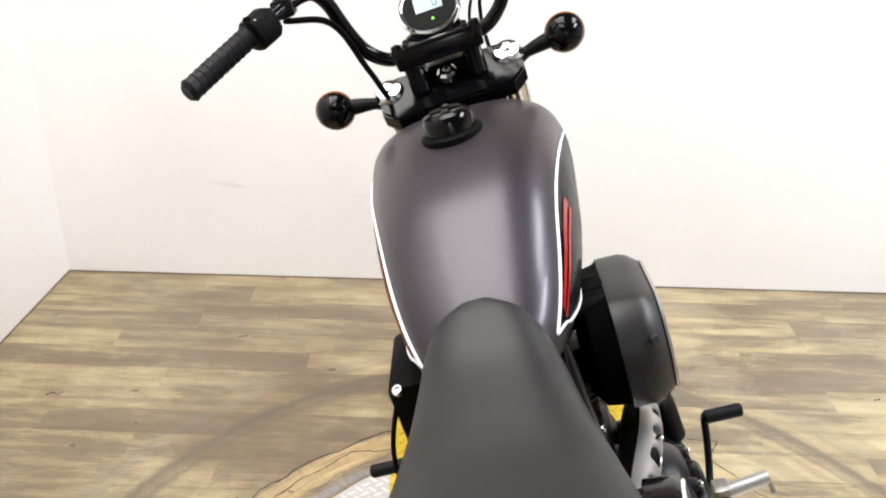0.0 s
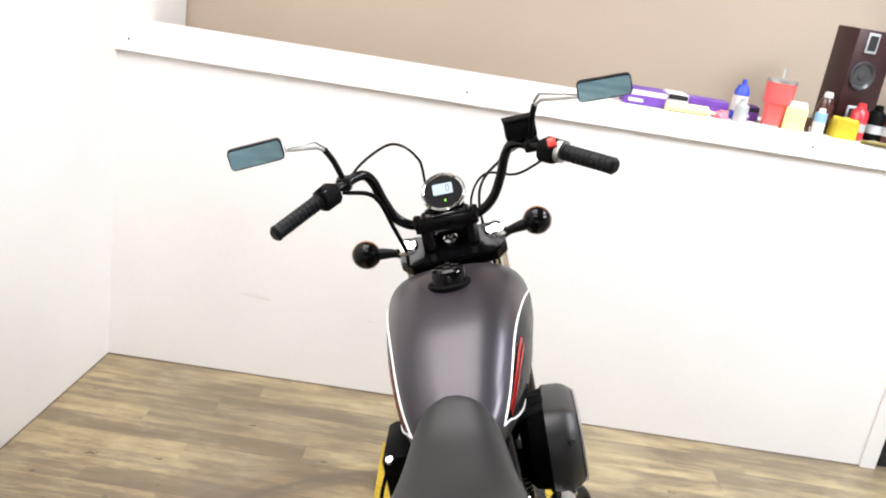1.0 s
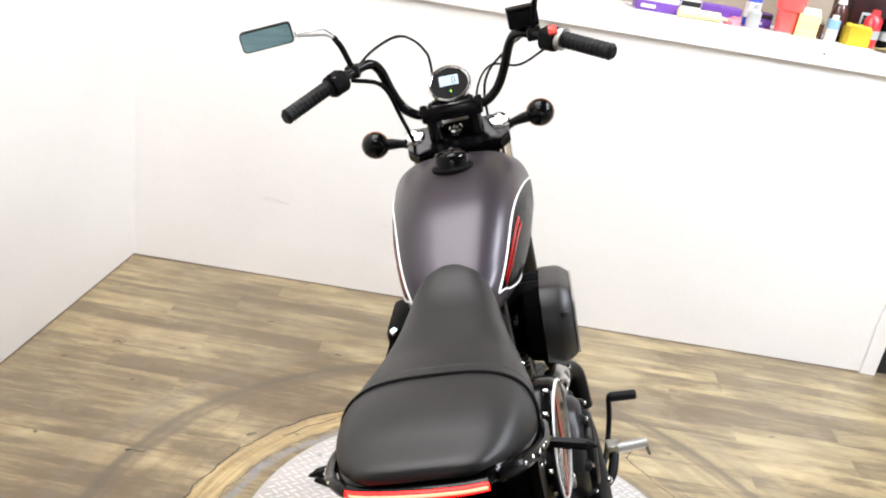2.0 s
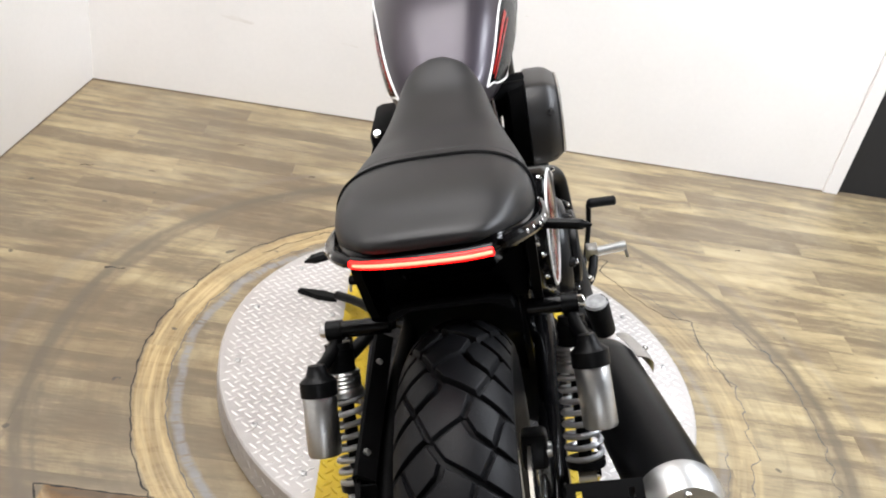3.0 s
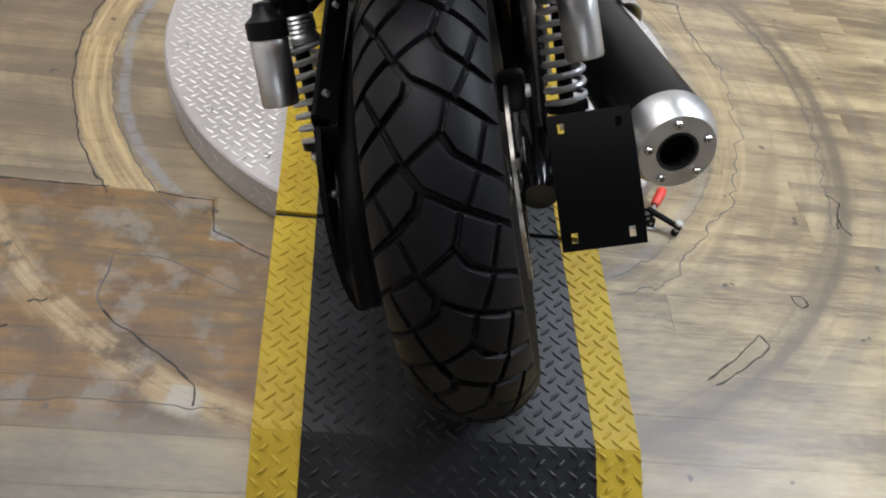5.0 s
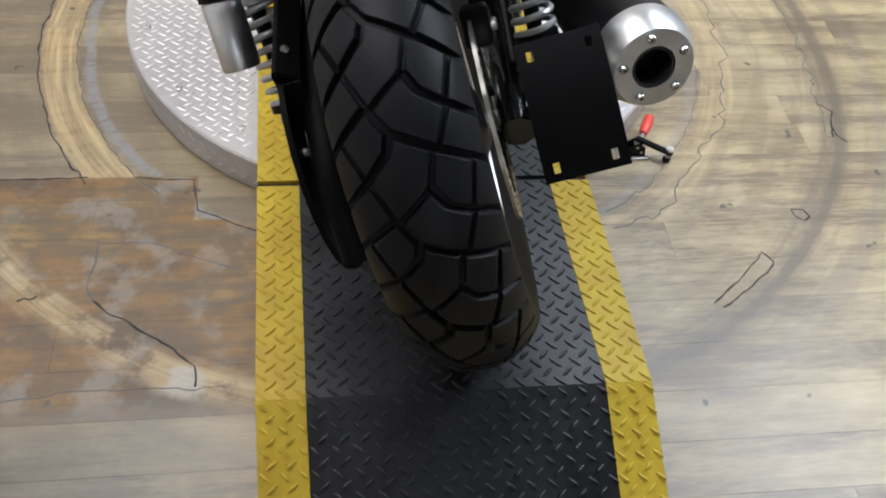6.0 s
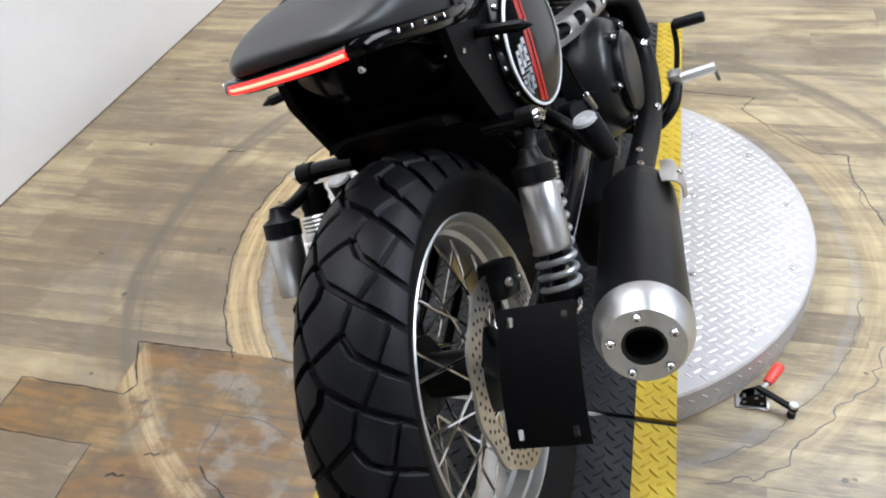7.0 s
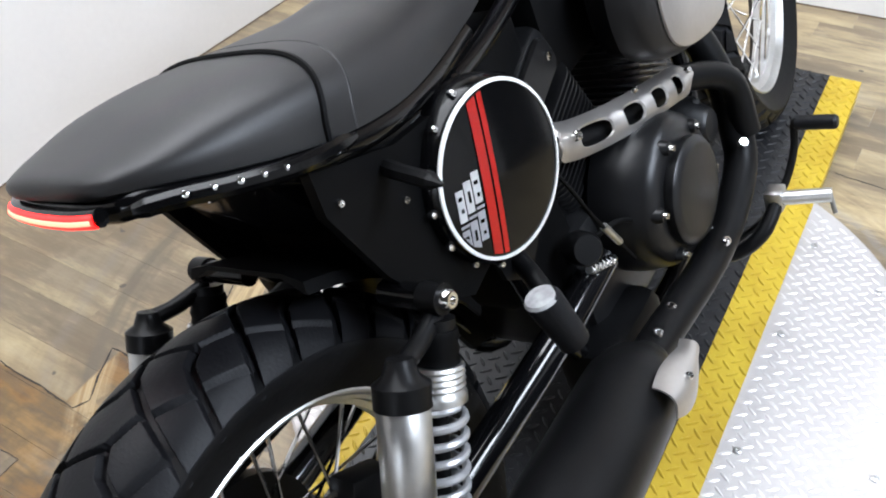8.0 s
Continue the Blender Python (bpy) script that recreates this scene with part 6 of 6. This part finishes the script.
    mq.inputs["Scale"].default_value = (1.6, 13.0, 1.0)
    l.new(pos, mq.inputs["Vector"])
    streak = band(tex(1.5, mq.outputs[0], 5, 0.65), 0.55, 2.0, 0.07)
    col = mix(mth("MULTIPLY", streak, 0.26), col, (0.15, 0.112, 0.068))
    # brown wear in the boards on the worn side of the room
    stain = mth("MULTIPLY", band(tex(2.3, pos, 6, 0.65), 0.52, 2.0, 0.1), band(X, -9.0, -0.25, 0.35))
    col = mix(mth("MULTIPLY", stain, 0.5), col, (0.15, 0.1, 0.052))
    # wear rings round the turntable
    blot, fine = tex(5.0, pos, 5), tex(38.0, pos, 4)
    dx, dy = mth("SUBTRACT", X, HUB[0]), mth("SUBTRACT", Y, HUB[1])
    r = mth("SQRT", mth("ADD", mth("MULTIPLY", dx, dx), mth("MULTIPLY", dy, dy)))
    rj = mth("ADD", r, mth("MULTIPLY_ADD", blot, 0.05, -0.025))
    lefty = band(X, -9.0, -0.2, 0.3)
    side = mth("MULTIPLY_ADD", lefty, 0.62, 0.3)
    tan = mth("MULTIPLY", band(mth("MULTIPLY_ADD", fine, 0.012, r), 0.716, 0.79, 0.005), mth("MULTIPLY", mth("MULTIPLY", side, mth("MULTIPLY_ADD", band(Y, 0.22, 9.0, 0.08), 0.6, 0.4)), band(blot, 0.3, 2.0, 0.18)))
    # saw marks run across the tan ring
    polar = n.new("ShaderNodeCombineXYZ")
    l.new(mth("MULTIPLY", mth("ARCTAN2", dy, dx), 26.0), polar.inputs[0])
    l.new(mth("MULTIPLY", r, 4.0), polar.inputs[1])
    saw = band(tex(1.6, polar.outputs[0], 5, 0.7), 0.48, 2.0, 0.09)
    # long scratches follow the ring
    polar2 = n.new("ShaderNodeCombineXYZ")
    l.new(mth("MULTIPLY", mth("ARCTAN2", dy, dx), 2.4), polar2.inputs[0])
    l.new(mth("MULTIPLY", r, 90.0), polar2.inputs[1])
    scratch = tex(1.0, polar2.outputs[0], 4, 0.6)
    col = mix(tan, col, mix(band(scratch, 0.5, 2.0, 0.12), mix(saw, (0.3, 0.2, 0.085), (0.4, 0.285, 0.13)), (0.56, 0.425, 0.22)))
    # faint sweeping wear that turns with the table
    polar3 = n.new("ShaderNodeCombineXYZ")
    l.new(mth("MULTIPLY", mth("ARCTAN2", dy, dx), 3.0), polar3.inputs[0])
    l.new(mth("MULTIPLY", r, 22.0), polar3.inputs[1])
    sweep = mth("MULTIPLY", band(tex(1.0, polar3.outputs[0], 5, 0.65), 0.52, 2.0, 0.07), band(r, 0.58, 1.16, 0.1))
    col = mix(mth("MULTIPLY", sweep, 0.3), col, (0.15, 0.115, 0.072))
    greyband = mth("MULTIPLY", band(mth("MULTIPLY_ADD", blot, 0.06, r), 0.706, 0.727, 0.006), band(tex(3.4, polar.outputs[0], 4, 0.6), 0.4, 2.0, 0.1))
    col = mix(mth("MULTIPLY", greyband, mth("MULTIPLY", side, 0.85)), col, mix(fine, (0.15, 0.15, 0.155), (0.34, 0.345, 0.36)))
    rough_edge = mth("MULTIPLY_ADD", fine, 0.03, mth("MULTIPLY_ADD", tex(2.2, pos, 3), 0.05, mth("ADD", r, -0.04)))
    lines = mth("ADD", mth("MULTIPLY", band(rough_edge, 0.978, 0.986, 0.009), 0.6), mth("MULTIPLY", band(rough_edge, 1.012, 1.03, 0.012), 0.75))
    soft = mth("MULTIPLY", band(rj, 0.985, 1.03, 0.03), mth("MULTIPLY_ADD", scratch, 1.3, 0.1))
    scuff = mth("MINIMUM", mth("ADD", mth("MULTIPLY", lines, mth("MULTIPLY", band(blot, 0.34, 2.0, 0.12), 0.95)), soft), 1.0)
    col = mix(mth("MULTIPLY", scuff, 0.85), col, mix(blot, (0.085, 0.064, 0.042), (0.17, 0.137, 0.095)))
    outer = mth("MULTIPLY", band(rj, 1.10, 1.12, 0.02), mth("MULTIPLY", fine, 0.6))
    col = mix(outer, col, (0.2, 0.18, 0.165))
    # bare brown patch behind the turntable, its browns deepened for the shade there
    yj = mth("ADD", Y, mth("MULTIPLY_ADD", blot, 0.06, -0.03))
    xj, ye = mth("ADD", X, mth("MULTIPLY_ADD", blot, 0.2, -0.1)), mth("ADD", Y, mth("MULTIPLY_ADD", fine, 0.006, -0.003))
    bare = None
    for x0, x1, y1 in ((-9.0, -1.18, 0.088), (-1.182, -0.925, 0.17), (-0.945, -0.515, 0.313), (-0.53, -0.3, 0.2)):
        cell = mth("MULTIPLY", band(X, x0, x1, 0.004), mth("MULTIPLY", band(ye, -9.0, y1, 0.004), band(yj, -0.2, 9.0, 0.035)))
        bare = cell if bare is None else mth("MAXIMUM", bare, cell)
    board = mth("MULTIPLY", band(X, -9.0, -0.921, 0.003), band(ye, -9.0, 0.03, 0.003))
    bare = mth("MULTIPLY", bare, mth("SUBTRACT", 1.0, board))
    b1 = n.new("ShaderNodeValToRGB")
    e = b1.color_ramp.elements
    e[0].position, e[0].color = 0.37, (0.034, 0.021, 0.008, 1)
    e[1].position, e[1].color = 0.66, (0.34, 0.225, 0.1, 1)
    for p_, c_ in ((0.44, (0.11, 0.052, 0.01, 1)), (0.5, (0.215, 0.108, 0.019, 1)), (0.55, (0.13, 0.08, 0.028, 1)), (0.6, (0.25, 0.142, 0.038, 1))):
        q = e.new(p_)
        q.color = c_
    l.new(mth("ADD", mth("MULTIPLY", tex(2.6, pos, 7, 0.62), 0.7), mth("MULTIPLY", tex(1.2, mq.outputs[0], 5, 0.65), 0.3)), b1.inputs[0])
    bared = mix(mth("MULTIPLY", band(tex(3.1, mq.outputs[0], 4), 0.55, 2.0, 0.08), 0.55), b1.outputs[0], (0.09, 0.062, 0.034))
    col = mix(mth("MULTIPLY", bare, 0.93), col, bared)
    # glue and grey filler smeared on the bare wood
    smear = mth("MULTIPLY", band(tex(7.5, pos, 5, 0.6), 0.56, 2.0, 0.05), mth("MULTIPLY", bare, band(xj, -0.85, -0.42, 0.1)))
    col = mix(mth("MULTIPLY", smear, 0.4), col, mix(fine, (0.17, 0.16, 0.14), (0.42, 0.41, 0.38)))
    # a sanded tan ring and a pale blot of filler show in the bare patch
    ring2 = mth("MULTIPLY", band(mth("MULTIPLY_ADD", blot, 0.06, mth("ADD", r, -0.03)), 0.975, 1.035, 0.015), mth("MULTIPLY", bare, band(tex(9.0, pos, 5, 0.65), 0.46, 2.0, 0.09)))
    col = mix(mth("MULTIPLY", ring2, 0.7), col, mix(band(scratch, 0.48, 2.0, 0.15), (0.33, 0.21, 0.085), (0.58, 0.45, 0.25)))
    bx, by = mth("ADD", X, 0.502), mth("ADD", Y, 0.147)
    blob = mth("ADD", mth("SQRT", mth("ADD", mth("MULTIPLY", bx, bx), mth("MULTIPLY", by, by))), mth("MULTIPLY_ADD", tex(24.0, pos, 4), 0.05, -0.025))
    col = mix(mth("MULTIPLY", band(blob, -1.0, 0.03, 0.01), 0.7), col, mix(fine, (0.3, 0.27, 0.22), (0.55, 0.53, 0.49)))
    # shade over the floor at the left rear, painted in as dark brown
    rear_shade = mth("MULTIPLY", mth("MULTIPLY", band(yj, -9.0, -0.2, 0.06), band(Y, -1.0, 9.0, 0.45)), band(mth("ADD", X, mth("MULTIPLY", blot, 0.3)), -9.0, -0.3, 0.2))
    col = mix(mth("MULTIPLY", rear_shade, mth("MULTIPLY_ADD", fine, 0.3, 0.62)), col, mix(tex(3.0, mq.outputs[0], 6, 0.65), (0.02, 0.015, 0.009), (0.15, 0.118, 0.074)))
    # dark pits and dirt
    spots = band(tex(16.0, pos, 2), 0.735, 2.0, 0.012)
    col = mix(mth("MULTIPLY", spots, 0.8), col, (0.06, 0.05, 0.04))
    l.new(col, b.inputs["Base Color"])
    l.new(mth("MULTIPLY_ADD", g2, 0.25, mth("MULTIPLY_ADD", bare, 0.1, 0.27)), b.inputs["Roughness"])
    b.inputs["Specular IOR Level"].default_value = 0.6
    bp = n.new("ShaderNodeBump")
    bp.inputs["Strength"].default_value, bp.inputs["Distance"].default_value = 0.25, 0.0015
    l.new(mth("ADD", g2, mth("MULTIPLY", mth("ADD", scuff, bare), fine)), bp.inputs["Height"])
    l.new(bp.outputs[0], b.inputs["Normal"])
    return m


floor = scene.objects["floor"]
PL, PW, PT = 0.92, 0.0925, 0.0055
PLANK, PLANK_FAR = plank_material("vinyl_plank_oak", False), plank_material("vinyl_plank_oak_far", True)


def plank_verts(x, y, run=PL):
    a, c = 0.0001, 0.00025
    lo = [(x + a, y + a, -PT), (x + run - a, y + a, -PT), (x + run - a, y + PW - a, -PT), (x + a, y + PW - a, -PT)]
    mid = [(p, q, -0.0008) for p, q, z in lo]
    hi = [(x + c, y + c, 0), (x + run - c, y + c, 0), (x + run - c, y + PW - c, 0), (x + c, y + PW - c, 0)]
    return lo + mid + hi


FACES = [(0, 1, 5, 4), (1, 2, 6, 5), (2, 3, 7, 6), (3, 0, 4, 7), (4, 5, 9, 8), (5, 6, 10, 9), (6, 7, 11, 10), (7, 4, 8, 11), (8, 9, 10, 11)]
plank_me = bpy.data.meshes.new("plank")
plank_me.from_pydata(plank_verts(0, 0), [], FACES)
plank_me.materials.append(PLANK)
rest_v, rest_f = [], []
rng = random.Random(5)
rows = int(9.35 / PW)
for j in range(rows):
    y = -6.5 + j * PW
    x = -2.6 - rng.random() * PL
    edge = -1.552 - 0.0594 * (2.3 - y) - 0.05
    while x < 4.26:
        x0, x1 = max(x, edge), min(x + PL, 4.26)
        if x1 - x0 > 0.02:
            if x0 == x and x1 == x + PL and x < 1.75 and -0.85 < y < 2.3:
                ob = new("plank", plank_me)
                ob.location = (x, y, 0)
                ob.parent = floor
            else:
                k = len(rest_v)
                rest_v += plank_verts(x0, y, x1 - x0)
                rest_f += [tuple(i + k for i in f) for f in FACES]
        x += PL
me = bpy.data.meshes.new("far_planks")
me.from_pydata(rest_v, [], rest_f)
me.materials.append(PLANK_FAR)
far = new("far_planks", me)
far.parent = floor
tagged(far, kind="stuff")


def crack(points, width, jitter=0.004, closed=False, mat=None):
    """A ragged dark seam in the floor."""
    p = [Vector((x, y, 0)) for x, y in points]
    if closed:
        p.append(p[0])
    fine = []
    for a, b in zip(p, p[1:]):
        k = max(2, int((b - a).length / 0.012))
        fine += [a + (b - a) * i / k for i in range(k)]
    fine.append(p[-1])
    fine = [q + Vector((noise.noise(q * 23) * jitter + noise.noise(q * 90) * jitter * 0.5, noise.noise(q * 23 + Vector((9, 4, 1))) * jitter + noise.noise(q * 90 + Vector((3, 8, 2))) * jitter * 0.5, 0)) for q in fine]
    bm = bmesh.new()
    g = []
    for i, q in enumerate(fine):
        d = (fine[min(i + 1, len(fine) - 1)] - fine[max(0, i - 1)]).normalized()
        s_ = Vector((-d.y, d.x, 0)) * width * (0.35 + 0.9 * abs(noise.noise(q * 40)))
        g.append([bm.verts.new(q + s_ * u + Vector((0, 0, z))) for u, z in ((-1, 0.0001), (-0.5, 0.0007), (0.5, 0.0007), (1, 0.0001))])
    for a, b in zip(g, g[1:]):
        for j in range(3):
            bm.faces.new((a[j], b[j], b[j + 1], a[j + 1]))
    return part("crack", bm, mat or CRACK, floor)


def arc(r, a0, a1, n=26):
    return [(HUB[0] + r * math.cos(radians(a0 + (a1 - a0) * k / n)), HUB[1] + r * math.sin(radians(a0 + (a1 - a0) * k / n))) for k in range(n + 1)]


GREYSEAM = material("grey_seam", (0.12, 0.12, 0.125), 0.8)
crack(arc(0.79, 112, 218), 0.0028, 0.01)
crack(arc(0.71, 112, 226), 0.0022, 0.008, mat=GREYSEAM)
crack([(0.486, 1.333), (0.62, 1.218), (0.639, 1.035), (0.69, 0.945), (0.68, 0.8), (0.668, 0.675), (0.593, 0.437), (0.445, 0.27), (0.399, 0.198), (0.282, 0.142)], 0.0022, 0.02, mat=GREYSEAM)
crack([(0.791, 1.185), (0.857, 1.052), (0.874, 0.944), (0.886, 0.752), (0.845, 0.517), (0.831, 0.391)], 0.0018, 0.02, mat=GREYSEAM)
crack([(0.83, 0.39), (0.85, 0.42), (0.865, 0.47), (0.84, 0.5)], 0.003, 0.012)
crack(arc(0.70, -58, -8), 0.0016, 0.01, mat=GREYSEAM)
crack([(-1.55, 0.09), (-1.18, 0.086), (-1.182, 0.172), (-0.92, 0.165), (-0.905, 0.19), (-0.966, 0.312), (-0.72, 0.315)], 0.0028, 0.004)
crack([(-1.5, 0.033), (-1.152, 0.034), (-0.922, 0.029), (-0.92, -0.065), (-0.922, -0.2)], 0.0022, 0.004)
crack([(-0.635, 0.315), (-0.59, 0.305), (-0.522, 0.303), (-0.511, 0.225), (-0.40, 0.168)], 0.0024, 0.003)
crack([(-0.43, 0.08), (-0.574, 0.143), (-0.676, 0.153), (-0.684, 0.055), (-0.671, 0.018)], 0.0022, 0.006, mat=GREYSEAM)
crack([(-0.671, 0.018), (-0.6, -0.03), (-0.536, -0.076), (-0.488, -0.117), (-0.486, -0.16)], 0.003, 0.006)
crack([(-1.0, -0.17), (-0.76, -0.165), (-0.6, -0.15), (-0.486, -0.165), (-0.44, -0.155)], 0.0015, 0.008, mat=GREYSEAM)
crack([(0.424, -0.036), (0.479, 0.006), (0.562, 0.078), (0.578, 0.053), (0.482, -0.025), (0.44, -0.045)], 0.0026, 0.006)
crack([(0.66, 0.185), (0.682, 0.185), (0.69, 0.165), (0.675, 0.155), (0.662, 0.165)], 0.0024, 0.005, True)
crack([(0.85, 0.43), (0.845, 0.4), (0.86, 0.37)], 0.003, 0.006)
crack([(0.76, 1.25), (0.82, 1.17), (0.85, 1.06), (0.87, 0.98)], 0.0018, 0.012, mat=GREYSEAM)
crack([(0.2, 1.517), (0.4, 1.501), (0.367, 1.433), (0.45, 1.32), (0.541, 1.231), (0.621, 1.227), (0.629, 1.115), (0.678, 0.94)], 0.0022, 0.006)
crack([(-0.69, 1.25), (-0.6, 1.34), (-0.53, 1.41), (-0.42, 1.424)], 0.0024, 0.006)
for x, y, w in ((-1.334, 1.598, 0.02), (-1.13, 1.622, 0.009), (-1.062, 1.07, 0.028), (-0.9, 1.9, 0.012), (-0.62, 1.75, 0.01), (0.9, 1.7, 0.01), (-0.83, -0.03, 0.02), (-0.78, 0.03, 0.016)):
    crack([(x - w, y - 0.004), (x - w * 0.3, y + 0.004), (x + w * 0.4, y), (x + w, y + 0.006)], 0.004, 0.003)
# light tan plug in the floor at the right
slip = material("tan_filler", (0.31, 0.25, 0.165), 0.6, vary=0.2, scale=30, bump=0.2)
part("filler", slab([(0.43, -0.04), (0.482, 0.004), (0.56, 0.073), (0.574, 0.053), (0.482, -0.022), (0.44, -0.043)], 0.0006, Matrix.Translation((0, 0, -0.0001))), slip, floor, "", False)
